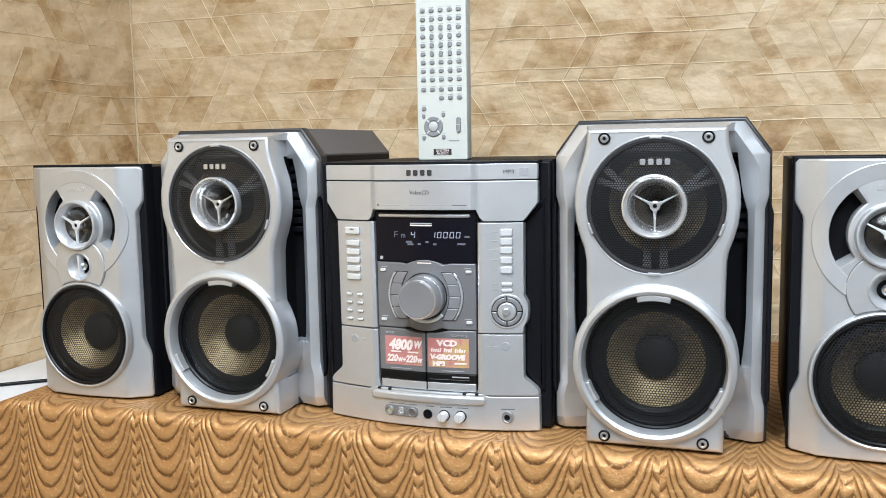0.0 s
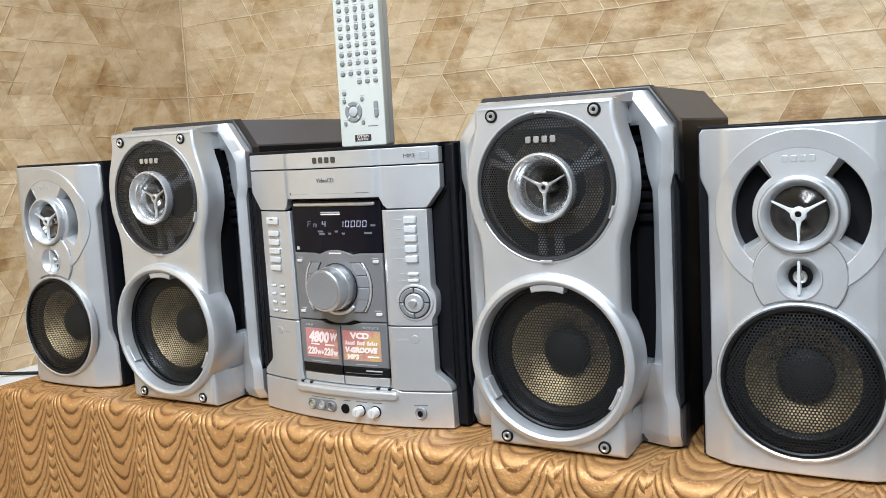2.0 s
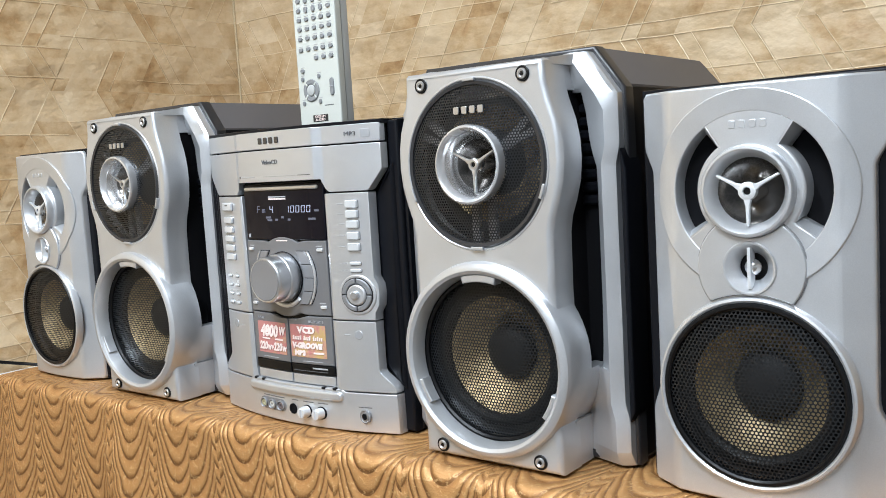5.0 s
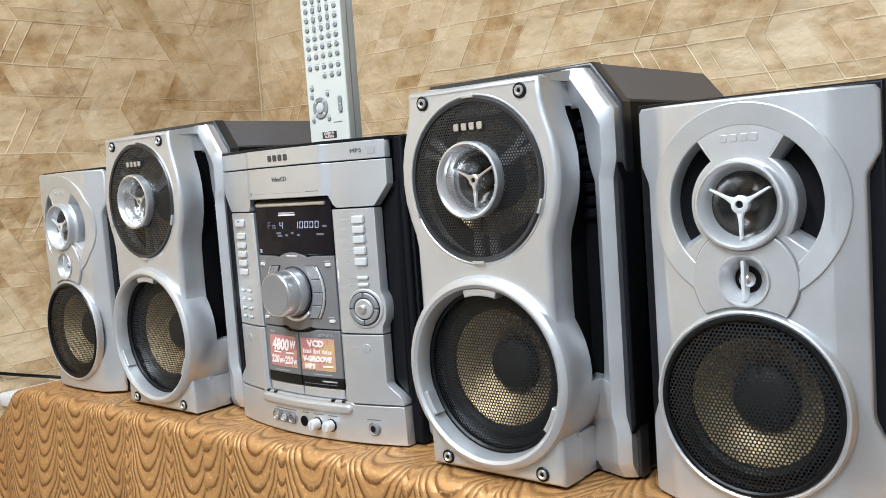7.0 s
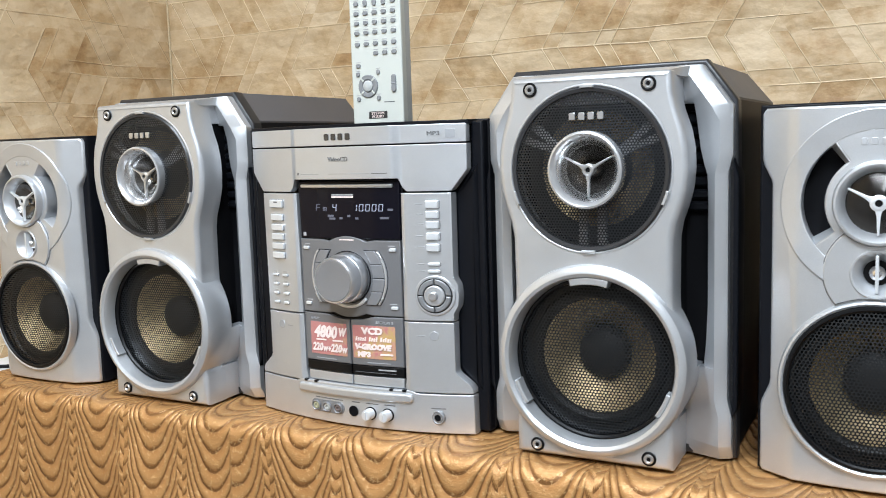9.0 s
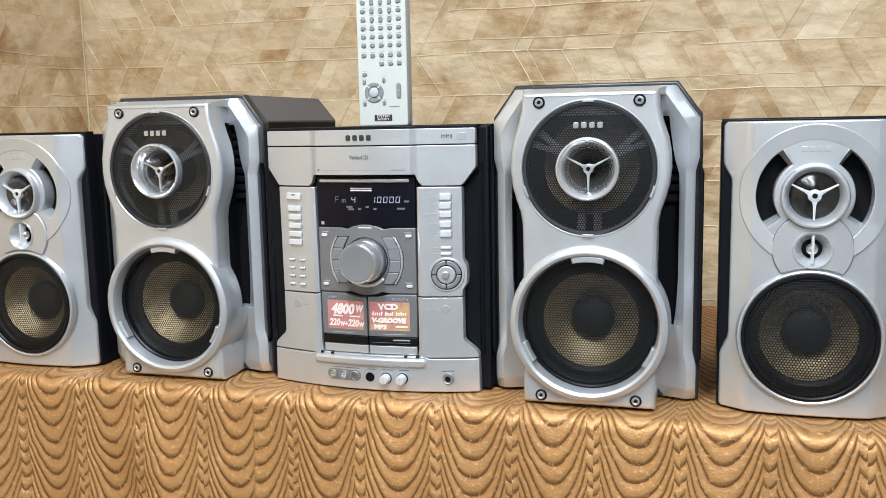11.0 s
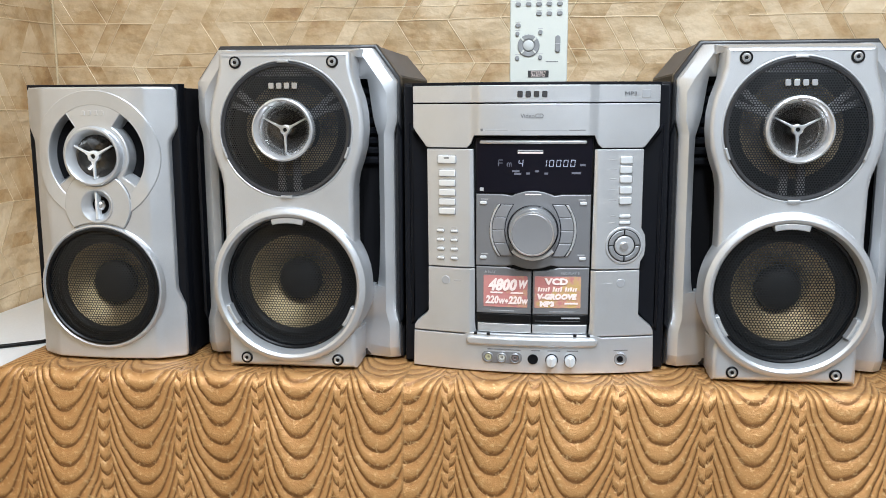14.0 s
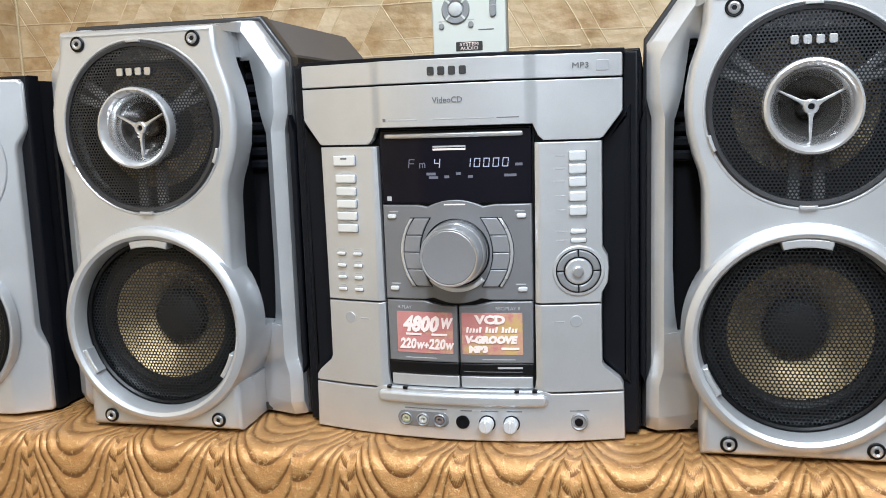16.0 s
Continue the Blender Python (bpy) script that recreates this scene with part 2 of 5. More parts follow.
def cloth_material():
    """Gold jacquard table cloth woven with columns of swags."""
    n = Nodes("gold_swag_jacquard")
    uv = n.coords("UV")
    wob = n.node("ShaderNodeTexNoise")
    n.put(uv, wob.inputs["Vector"])
    wob.inputs["Scale"].default_value, wob.inputs["Detail"].default_value = 13.0, 3.0
    wob.inputs["Roughness"].default_value = 0.45
    shift = n.split(wob.outputs["Color"])
    u0, v0, _ = n.split(uv)
    past = n.m("LESS_THAN", u0, -0.146)
    u = n.m("ADD", n.m("ADD", u0, n.m("MULTIPLY", past, 0.031)), n.m("MULTIPLY", n.m("SUBTRACT", shift[0], 0.5), 0.014))
    v = n.m("ADD", n.m("ADD", v0, n.m("MULTIPLY", past, 0.012)), n.m("MULTIPLY", n.m("SUBTRACT", shift[1], 0.5), 0.020))
    cell = n.m("DIVIDE", u, 0.094)
    col = n.m("FLOOR", cell)
    lx = n.m("ABSOLUTE", n.m("SUBTRACT", n.m("FRACT", cell), 0.5))
    lift = n.m("MULTIPLY", n.m("POWER", n.m("DIVIDE", lx, 0.40), 2.2), 0.062)
    offset = n.m("MULTIPLY", n.white(n.join(col, 3.0, 1.0)), 0.03)
    f = n.m("DIVIDE", n.m("ADD", n.m("ADD", v, lift), offset), 0.0225)
    side = n.m("DIVIDE", n.m("SUBTRACT", 0.5, lx), 0.1)
    f2 = n.m("DIVIDE", n.m("ADD", n.m("ADD", v, offset), n.m("MULTIPLY", n.m("MULTIPLY", side, side), 0.013)), 0.0190)
    drop = n.m("GREATER_THAN", lx, 0.425)
    fall = n.m("ADD", n.m("MULTIPLY", n.m("FRACT", f2), drop), n.m("MULTIPLY", n.m("FRACT", f), n.m("SUBTRACT", 1.0, drop)))
    grain = n.noise(uv, 520.0, 3, 0.7)
    patch = n.noise(uv, 24.0, 4, 0.6)
    speck = n.noise(uv, 150.0, 4, 0.75)
    tone = n.m("ADD", fall, n.m("MULTIPLY", n.m("SUBTRACT", speck, 0.5), 0.40))
    tone = n.m("ADD", tone, n.m("MULTIPLY", n.m("SUBTRACT", patch, 0.5), 0.24))
    thirds = n.m("FRACT", n.m("MULTIPLY", f, 3.0))
    tone = n.m("ADD", tone, n.m("MULTIPLY", n.m("SUBTRACT", thirds, 0.5), n.m("MULTIPLY", n.m("SUBTRACT", lx, 0.02), 0.62)))
    light, tan, brown = (0.50, 0.260, 0.097), (0.43, 0.208, 0.069), (0.195, 0.083, 0.025)
    base = n.ramp(tone, ((0.0, (0.36, 0.175, 0.065)), (0.09, tan), (0.38, light), (0.66, (0.50, 0.265, 0.098)), (0.79, (0.33, 0.155, 0.050)), (0.89, brown), (0.95, (0.25, 0.115, 0.037))))
    base = n.mix(n.m("MULTIPLY", n.m("GREATER_THAN", speck, 0.58), 0.45), base, (0.72, 0.47, 0.22))
    n.set(Base_Color=base, Roughness=0.44, Metallic=0.35)
    seam = n.m("LESS_THAN", n.m("ABSOLUTE", n.m("ADD", u0, 0.146)), 0.0016)
    n.set(Base_Color=n.mix(n.m("MULTIPLY", seam, 0.6), base, (0.36, 0.19, 0.07)))
    relief = n.m("ADD", n.m("MULTIPLY", n.m("SINE", n.m("MULTIPLY", fall, math.pi)), 1.0), n.m("ADD", n.m("MULTIPLY", grain, 0.25), n.m("MULTIPLY", speck, 0.75)))
    n.bump(relief, 0.6, 0.0032)
    return n.mat


WALLPAPER = wallpaper_material()
PAPER_EDGE = plain("paper_edge", (0.60, 0.48, 0.30), 0.6, 0.0, 0.2, 40, 0.3)
CLOTH = cloth_material()


def sticker_material():
    """Printed foil sticker, red to orange, with washed-out glare put into the colours."""
    n = Nodes("red_orange_sticker")
    v = n.coords()
    x, y, z = n.split(v)
    tone = n.m("ADD", n.m("MULTIPLY", n.m("ADD", x, n.m("MULTIPLY", z, -0.4)), 4.0), n.m("MULTIPLY", n.noise(v, 70.0, 4, 0.7), 1.5))
    base = n.ramp(tone, ((0.0, (0.47, 0.225, 0.20)), (0.58, (0.46, 0.175, 0.165)), (0.74, (0.48, 0.27, 0.18)), (0.88, (0.48, 0.33, 0.12)), (1.0, (0.46, 0.25, 0.16))))
    n.set(Base_Color=base, Roughness=0.3)
    return n.mat


STICKER = sticker_material()


# ---- mesh helpers ----
def area2(loop):
    return sum(a[0] * b[1] - b[0] * a[1] for a, b in zip(loop, loop[1:] + loop[:1]))


def inset(loop, d):
    """A closed counter-clockwise loop moved inwards by d."""
    out = []
    for i, p in enumerate(loop):
        a, b = Vector(loop[i - 1]), Vector(loop[(i + 1) % len(loop)])
        p = Vector(p)
        e, f = (p - a), (b - p)
        e, f = (e.normalized() if e.length else f.normalized()), (f.normalized() if f.length else e.normalized())
        n1, n2 = Vector((-e.y, e.x)), Vector((-f.y, f.x))
        m = n1 + n2
        m = m / max(0.5, m.length_squared / 2) if m.length > 1e-6 else n1
        out.append((p.x + m.x * d, p.y + m.y * d))
    return out


def plate(loops, front, depth, bevel=0.001, hole_bevel=None, crisp=False):
    """A plate in the xz plane from an outline and holes; its front, at y = front, looks to -y."""
    bm = bmesh.new()
    fronts, backs = [], []
    for k, loop in enumerate(loops):
        loop = [tuple(p) for p in loop]
        if area2(loop) < 0:
            loop.reverse()
        sign = 1 if k == 0 else -1
        b = bevel if k == 0 or hole_bevel is None else hole_bevel
        rings = []
        for d, y in ((b, 0.0), (0.0, b), (0.0, depth)) if crisp else ((b * 1.12, 0.0), (b, 0.0), (b * 0.62, b * 0.08), (b * 0.3, b * 0.3), (b * 0.08, b * 0.62), (0.0, b), (0.0, depth)):
            pts = inset(loop, sign * d)
            rings.append([bm.verts.new((px, front + y, pz)) for px, pz in pts])
        count = len(loop)
        for r1, r2 in zip(rings, rings[1:]):
            for i in range(count):
                j = (i + 1) % count
                bm.faces.new((r1[i], r1[j], r2[j], r2[i]))
        for ring, keep in ((rings[0], fronts), (rings[-1], backs)):
            for i in range(count):
                keep.append(bm.edges.get((ring[i], ring[(i + 1) % count])))
    for edges in (fronts, backs):
        bmesh.ops.triangle_fill(bm, use_beauty=True, use_dissolve=False, edges=edges)
    bmesh.ops.recalc_face_normals(bm, faces=bm.faces)
    return bm


def arc(cx, cz, r, a0, a1, steps):
    return [(cx + r * math.cos(radians(a0 + (a1 - a0) * i / steps)), cz + r * math.sin(radians(a0 + (a1 - a0) * i / steps))) for i in range(steps + 1)]


def circle(cx, cz, r, steps=64):
    return arc(cx, cz, r, 0, 360, steps)[:-1]


def rect(x0, z0, x1, z1, r=0.0):
    if not r:
        return [(x0, z0), (x1, z0), (x1, z1), (x0, z1)]
    return arc(x1 - r, z0 + r, r, -90, 0, 4) + arc(x1 - r, z1 - r, r, 0, 90, 4) + arc(x0 + r, z1 - r, r, 90, 180, 4) + arc(x0 + r, z0 + r, r, 180, 270, 4)


def ring_sector(cx, cz, r0, r1, a0, a1, steps=24):
    return arc(cx, cz, r1, a0, a1, steps) + arc(cx, cz, r0, a1, a0, steps)


def mirrored(half):
    """A closed outline from its right half, given from top to bottom."""
    return [(-px, pz) for px, pz in half] + [(px, pz) for px, pz in reversed(half)]


def lathe(profile, cx=0.0, cz=0.0, segs=48):
    """Turns (radius, y) pairs round the axis through (cx, cz) that runs along y."""
    bm = bmesh.new()
    rows = []
    for r, y in profile:
        if r <= 1e-6:
            rows.append([bm.verts.new((cx, y, cz))])
        else:
            rows.append([bm.verts.new((cx + r * math.cos(2 * math.pi * i / segs), y, cz + r * math.sin(2 * math.pi * i / segs))) for i in range(segs)])
    for a, b in zip(rows, rows[1:]):
        for i in range(segs):
            j = (i + 1) % segs
            quad = [a[i % len(a)], a[j % len(a)], b[j % len(b)], b[i % len(b)]]
            quad = [v for k, v in enumerate(quad) if v not in quad[:k]]
            if len(quad) > 2:
                bm.faces.new(quad)
    bmesh.ops.recalc_face_normals(bm, faces=bm.faces)
    return bm


def lathe_part(r, y0, y1, cz, side):
    """A strip of a round wall on one side."""
    bm = bmesh.new()
    pts = arc(0, cz, r, -40 if side > 0 else 140, 40 if side > 0 else 220, 12)
    rows = [[bm.verts.new((px * k, y, cz + (pz - cz) * k)) for px, pz in pts] for k, y in ((1.0, y0), (1.0, y1), (0.98, y1), (0.98, y0))]
    for r0, r1 in zip(rows, rows[1:] + rows[:1]):
        for i in range(len(pts) - 1):
            bm.faces.new((r0[i], r0[i + 1], r1[i + 1], r1[i]))
    bmesh.ops.recalc_face_normals(bm, faces=bm.faces)
    return bm


def box(x0, y0, z0, x1, y1, z1, bevel=0.0, segs=2):
    bm = bmesh.new()
    bmesh.ops.create_cube(bm, size=1.0, matrix=Matrix.Translation(((x0 + x1) / 2, (y0 + y1) / 2, (z0 + z1) / 2)) @ Matrix.Diagonal((x1 - x0, y1 - y0, z1 - z0, 1)))
    if bevel:
        bmesh.ops.bevel(bm, geom=list(bm.edges), offset=bevel, segments=segs, affect="EDGES", profile=0.5)
    return bm


def moved(bm, m):
    bmesh.ops.transform(bm, matrix=m, verts=bm.verts)
    return bm


def bent(bm, f, step=0.0, cuts=()):
    """Pushes a mesh back by f(x); wide plates are cut into strips first."""
    if step:
        xs = [v.co.x for v in bm.verts]
        k = math.ceil(min(xs) / step)
        while k * step < max(xs):
            bmesh.ops.bisect_plane(bm, geom=[*bm.verts, *bm.edges, *bm.faces], plane_co=(k * step, 0, 0), plane_no=(1, 0, 0), dist=1e-6)
            k += 1
    for c in cuts:
        bmesh.ops.bisect_plane(bm, geom=[*bm.verts, *bm.edges, *bm.faces], plane_co=(c, 0, 0), plane_no=(1, 0, 0), dist=1e-6)
    for v in bm.verts:
        v.co.y += f(v.co.x)
    return bm


def finish(name, bm, material, angle=32):
    me = bpy.data.meshes.new(name)
    bm.to_mesh(me)
    bm.free()
    me.materials.append(material)
    me.polygons.foreach_set("use_smooth", [True] * len(me.polygons))
    me.set_sharp_from_angle(angle=radians(angle))
    return me


def part(name, bm, material, parent, label=""):
    ob = new(name, bm if isinstance(bm, bpy.types.Mesh) else finish(name, bm, material))
    ob.parent = parent
    return tagged(ob, label)


def thing(name, m, label, category, group=""):
    ob = new(name)
    ob.matrix_basis = m
    ob.empty_display_size = 0.05
    return tagged(ob, label, category, group)


def structure(name, bm, material, label, category):
    return tagged(new(name, finish(name, bm, material)), label, category, kind="structure")


def writing(text, size, x, y, z, spread=1.0, shear=0.0, f=None, bold=0.0, align="CENTER", thick=0.0003):
    """The words as a thin mesh that looks to -y, centred on x, standing on z."""
    cu = bpy.data.curves.new("words", "FONT")
    cu.body, cu.size, cu.align_x, cu.extrude, cu.shear, cu.offset = text, size, align, thick, shear, bold
    cu.resolution_u = 2
    ob = new("words", cu)
    bpy.context.view_layer.update()
    me = bpy.data.meshes.new_from_object(ob.evaluated_get(bpy.context.evaluated_depsgraph_get()))
    bpy.data.objects.remove(ob)
    bpy.data.curves.remove(cu)
    bm = bmesh.new()
    bm.from_mesh(me)
    bpy.data.meshes.remove(me)
    bmesh.ops.remove_doubles(bm, verts=bm.verts, dist=1e-6)
    bm.verts.index_update()
    moved(bm, pose(x, y, z, 90) @ Matrix.Diagonal((spread, 1, 1, 1)))
    return bent(bm, f) if f else bm


def lettering(bm, material, parent):
    """Each letter of some writing as a part of its own."""
    left = set(bm.verts)
    while left:
        island, todo = set(), [next(iter(left))]
        todo = [min(left, key=lambda v: (v.co.x, v.index))]
        while todo:
            v = todo.pop()
            if v not in island:
                island.add(v)
                todo.extend(e.other_vert(v) for e in v.link_edges)
        left -= island
        one, made = bmesh.new(), {}
        for v in island:
            made[v] = one.verts.new(v.co)
        for f in {f for v in island for f in v.link_faces}:
            one.faces.new([made[v] for v in f.verts])
        part("letter", one, material, parent)
    bm.free()


SEGMENTS = {"0": "abcdef", "1": "bc", "4": "bcfg", "F": "aefg"}


def segment_digit(ch, x, z, w, h, y, f):
    """One digit of a segment display: slim bars with small gaps, leaning a little."""
    t, g = w * 0.14, w * 0.05
    bars = {
        "a": (g, h - t, w - g, h), "d": (g, 0, w - g, t), "g": (g, h / 2 - t / 2, w - g, h / 2 + t / 2),
        "f": (0, h / 2 + g, t, h - g), "e": (0, g, t, h / 2 - g), "b": (w - t, h / 2 + g, w, h - g), "c": (w - t, g, w, h / 2 - g),
    }
    pieces = []
    for name in SEGMENTS[ch]:
        x0, z0, x1, z1 = bars[name]
        pts = [(x + px + 0.12 * pz, z + pz) for px, pz in ((x0, z0), (x1, z0), (x1, z1), (x0, z1))]
        pieces.append(bent(plate([pts], y, 0.0006, 0.00005), f))
    return pieces


def arc_band(s, cz, z0, z1, grow, ro, steps=8):
    """A level-cut band between an outer arc of radius ro and a flatter inner curve, to one side of a knob."""
    zs = [z0 + (z1 - z0) * k / steps for k in range(steps + 1)]
    inner = [(math.sqrt(ro * ro - z * z) - 0.0028 if grow is None else 0.0315 + grow - 0.0095 * (z / 0.029) ** 2, z) for z in zs]
    outer = [(math.sqrt(ro * ro - z * z), z) for z in zs]
    return [(s * x, cz + z) for x, z in outer + inner[::-1]]


def hex_mesh(name, R, hole, pitch, edge_y, dome, cx, cz, wire=0.28, material=MESH_BLACK):
    """A domed sheet of hexagonal wire mesh, round, with an open middle of radius hole."""
    verts, faces = [], []
    r_out, r_in = pitch / math.sqrt(3), pitch / math.sqrt(3) * (1 - wire)
    turns = [(math.cos(math.pi / 6 + k * math.pi / 3), math.sin(math.pi / 6 + k * math.pi / 3)) for k in range(6)]
    n = int(R / (pitch * 0.866)) + 2
    for j in range(-n, n + 1):
        for i in range(-n, n + 1):
            x, z = (i + 0.5 * (j % 2)) * pitch, j * pitch * 0.866
            d = math.hypot(x, z)
            if d > R or d < hole:
                continue
            base = len(verts)
            for r in (r_out, r_in):
                for c, s in turns:
                    px, pz = x + r * c, z + r * s
                    q = min(1.0, math.hypot(px, pz) / R)
                    verts.append((cx + px, edge_y - dome * (1 - q * q), cz + pz))
            for k in range(6):
                l = (k + 1) % 6
                faces.append((base + k, base + l, base + 6 + l, base + 6 + k))
    me = bpy.data.meshes.new(name)
    me.from_pydata(verts, [], faces)
    me.materials.append(material)
    return me


# ---- the room ----
ROOM_E, ROOM_S, ROOM_H = 2.4, -2.6, 2.65
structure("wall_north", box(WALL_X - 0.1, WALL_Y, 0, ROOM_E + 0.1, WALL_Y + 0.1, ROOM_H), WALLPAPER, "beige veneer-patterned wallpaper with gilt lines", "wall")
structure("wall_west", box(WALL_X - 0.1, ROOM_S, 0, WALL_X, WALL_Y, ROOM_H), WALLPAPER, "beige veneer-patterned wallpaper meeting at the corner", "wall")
structure("wall_east", box(ROOM_E, ROOM_S, 0, ROOM_E + 0.1, WALL_Y, ROOM_H), PLASTER, "plain pale plaster wall closing the room", "wall")
structure("wall_south", box(WALL_X - 0.1, ROOM_S - 0.1, 0, ROOM_E + 0.1, ROOM_S, ROOM_H), PLASTER, "plain pale plaster wall closing the room", "wall")
structure("floor", box(WALL_X - 0.1, ROOM_S - 0.1, -0.1, ROOM_E + 0.1, WALL_Y + 0.1, 0), FLOOR, "brownish stone floor", "floor")
structure("ceiling", box(WALL_X - 0.1, ROOM_S - 0.1, ROOM_H, ROOM_E + 0.1, WALL_Y + 0.1, ROOM_H + 0.1), CEILING, "white painted ceiling", "ceiling")

structure("corner_trim", box(WALL_X, WALL_Y - 0.005, 0, WALL_X + 0.004, WALL_Y, ROOM_H, 0.001, 1), PAPER_EDGE, "pale wallpaper edge in the corner", "trim")

for lx, ly, _, sx, sy, _ in LAMPS:
    lamp = thing("ceiling_light", pose(lx, ly, 2.51), "white ceiling lamp with a bright diffuser", "lamp")
    part("housing", box(-sx / 2 - 0.02, -sy / 2 - 0.02, 0.02, sx / 2 + 0.02, sy / 2 + 0.02, ROOM_H - 2.51, 0.006), WHITE_PAINT, lamp)
    part("diffuser", box(-sx / 2, -sy / 2, 0.0, sx / 2, sy / 2, 0.0185, 0.004), LAMP_GLOW, lamp)

# ---- table, cloth ----
TX0, TX1, TY0, TY1 = -0.635, 1.02, -0.052, 0.60
table = thing("table", pose(0, 0, 0), "wooden table hidden under a gold cloth", "table")
part("tabletop", box(TX0 + 0.01, TY0 + 0.01, TABLE_Z - 0.04, TX1 - 0.01, TY1 - 0.01, TABLE_Z - 0.006, 0.004), WOOD, table)
for px in (TX0 + 0.05, TX1 - 0.09):
    for py in (TY0 + 0.05, TY1 - 0.09):
        part("leg", box(px, py, 0, px + 0.04, py + 0.04, TABLE_Z - 0.04, 0.003), WOOD, table)


def cloth_mesh():
    """A cloth over the table: flat on top, rounded over the front and left edges, hanging down in shallow folds."""
    R = 0.016
    turn = R * math.pi / 2
    top = TABLE_Z

    def over(s, e0, outward):
        """From the distance s past the start of the rounding: how far out and how far down."""
        if s <= 0:
            return e0 + outward * s, 0.0
        if s < turn:
            return e0 + outward * R * math.sin(s / R), R * (1 - math.cos(s / R))
        return e0 + outward * R, R + (s - turn)

    def slope(s):
        """The left side: a soft slope out over the cabinet, then a straight fall."""
        out, down, at, step = 0.0, 0.0, 0.0, 0.001
        while at < s:
            a = min(radians(42), at / 0.05)
            if at > 0.17:
                a = min(math.pi / 2, radians(42) + (at - 0.17) / 0.03)
            out, down, at = out + step * math.cos(a), down + step * math.sin(a), at + step
        return left - out, down

    us = [TX1 + 0.0 - i * 0.011 for i in range(int((TX1 - TX0) / 0.011))]
    left = TX0 + R
    us = [x for x in us if x > left] + [left - 0.007 * i for i in range(28)] + [left - 0.20 - 0.02 * i for i in range(33)]
    us.reverse()
    front = TY0 + R
    vs = [TY1 - 0.02 * i for i in range(int((TY1 - front) / 0.02))] + [front + 0.004]
    vs += [front - 0.004 * i for i in range(8)] + [front - 0.036 - 0.014 * i for i in range(50)]
    bm = bmesh.new()
    uv = bm.loops.layers.uv.new("UVMap")
    grid, where = [], {}
    for v in vs:
        line = []
        for u in us:
            x, dz1 = slope(left - u) if u < left + 1e-9 else (u, 0.0)
            y, dz2 = over(front - v, front, -1) if v < front + 1e-9 else (v, 0.0)
            down = max(dz1, dz2) if min(dz1, dz2) > 0 else dz1 + dz2
            z = top - down
            hang = min(1.0, max(0.0, (dz2 - 0.02) / 0.25))
            y -= hang * (0.012 + 0.010 * math.sin(u * 21 + 0.6) + 0.006 * math.sin(u * 47 + 2.0))
            hang1 = min(1.0, max(0.0, (dz1 - 0.02) / 0.25))
            x -= hang1 * (0.012 + 0.008 * math.sin(v * 23))
            z += 0.0012 * noise.noise((u * 18, v * 18, 0.0)) if down == 0 else 0.0
            if down > 0:
                y += 0.003 * noise.noise((u * 14, z * 14, 4.0))
                y -= 0.006 * math.exp(-((u + 0.325) / 0.035) ** 2 - ((z - 0.675) / 0.022) ** 2)
                y -= 0.004 * math.exp(-((u + 0.30) / 0.05) ** 2 - ((z - 0.635) / 0.012) ** 2)
            bv = bm.verts.new((x, y, max(z, 0.01)))
            where[bv] = (u, -v)
            line.append(bv)
        grid.append(line)
    for r0, r1 in zip(grid, grid[1:]):
        for i in range(len(us) - 1):
            face = bm.faces.new((r0[i], r1[i], r1[i + 1], r0[i + 1]))
            for loop in face.loops:
                loop[uv].uv = where[loop.vert]
    bmesh.ops.recalc_face_normals(bm, faces=bm.faces)
    return bm


cloth = tagged(new("tablecloth", finish("tablecloth", cloth_mesh(), CLOTH, 60)), "gold and brown swag-patterned jacquard cloth draped over the table", "tablecloth")
cloth_edge = cloth.modifiers.new("thickness", "SOLIDIFY")
cloth_edge.thickness, cloth_edge.offset = 0.0015, -1

# ---- white cabinet beside the table, with a cable across it ----
low = thing("low_cabinet", pose(0, 0, 0), "low white painted cabinet between the table and the wall", "cabinet")
part("body", box(WALL_X + 0.004, 0.10, 0.02, TX0 - 0.155, WALL_Y - 0.004, 0.645, 0.004), WHITE_PAINT, low)
part("top", box(WALL_X + 0.002, 0.08, 0.645, TX0 - 0.15, WALL_Y - 0.002, 0.672, 0.006), WHITE_PAINT, low)


def tube(points, r, segs=8):
    """A round cord along a line of points."""
    bm = bmesh.new()
    rings = []
    for i, p in enumerate(points):
        a, b = Vector(points[max(0, i - 1)]), Vector(points[min(len(points) - 1, i + 1)])
        q = (b - a).to_track_quat("Z", "Y")
        rings.append([bm.verts.new(Vector(p) + q @ Vector((r * math.cos(2 * math.pi * k / segs), r * math.sin(2 * math.pi * k / segs), 0))) for k in range(segs)])
    for r0, r1 in zip(rings, rings[1:]):
        for k in range(segs):
            bm.faces.new((r0[k], r0[(k + 1) % segs], r1[(k + 1) % segs], r1[k]))
    bm.faces.new(rings[0]), bm.faces.new(rings[-1])
    bmesh.ops.recalc_face_normals(bm, faces=bm.faces)
    return bm


CORD = [(-1.012, -0.02, 0.735), (-1.012, 0.06, 0.718), (-1.011, 0.12, 0.700), (-1.003, 0.17, 0.686), (-0.975, 0.205, 0.678), (-0.93, 0.235, 0.6756), (-0.87, 0.282, 0.6755), (-0.81, 0.325, 0.6755), (-0.795, 0.345, 0.6755), (-0.793, 0.45, 0.6755), (-0.82, 0.6, 0.6755)]
tagged(new("cable", finish("cable", tube(CORD, 0.0033), BLACK, 60)), "thin black cable lying on the white cabinet", "cable")


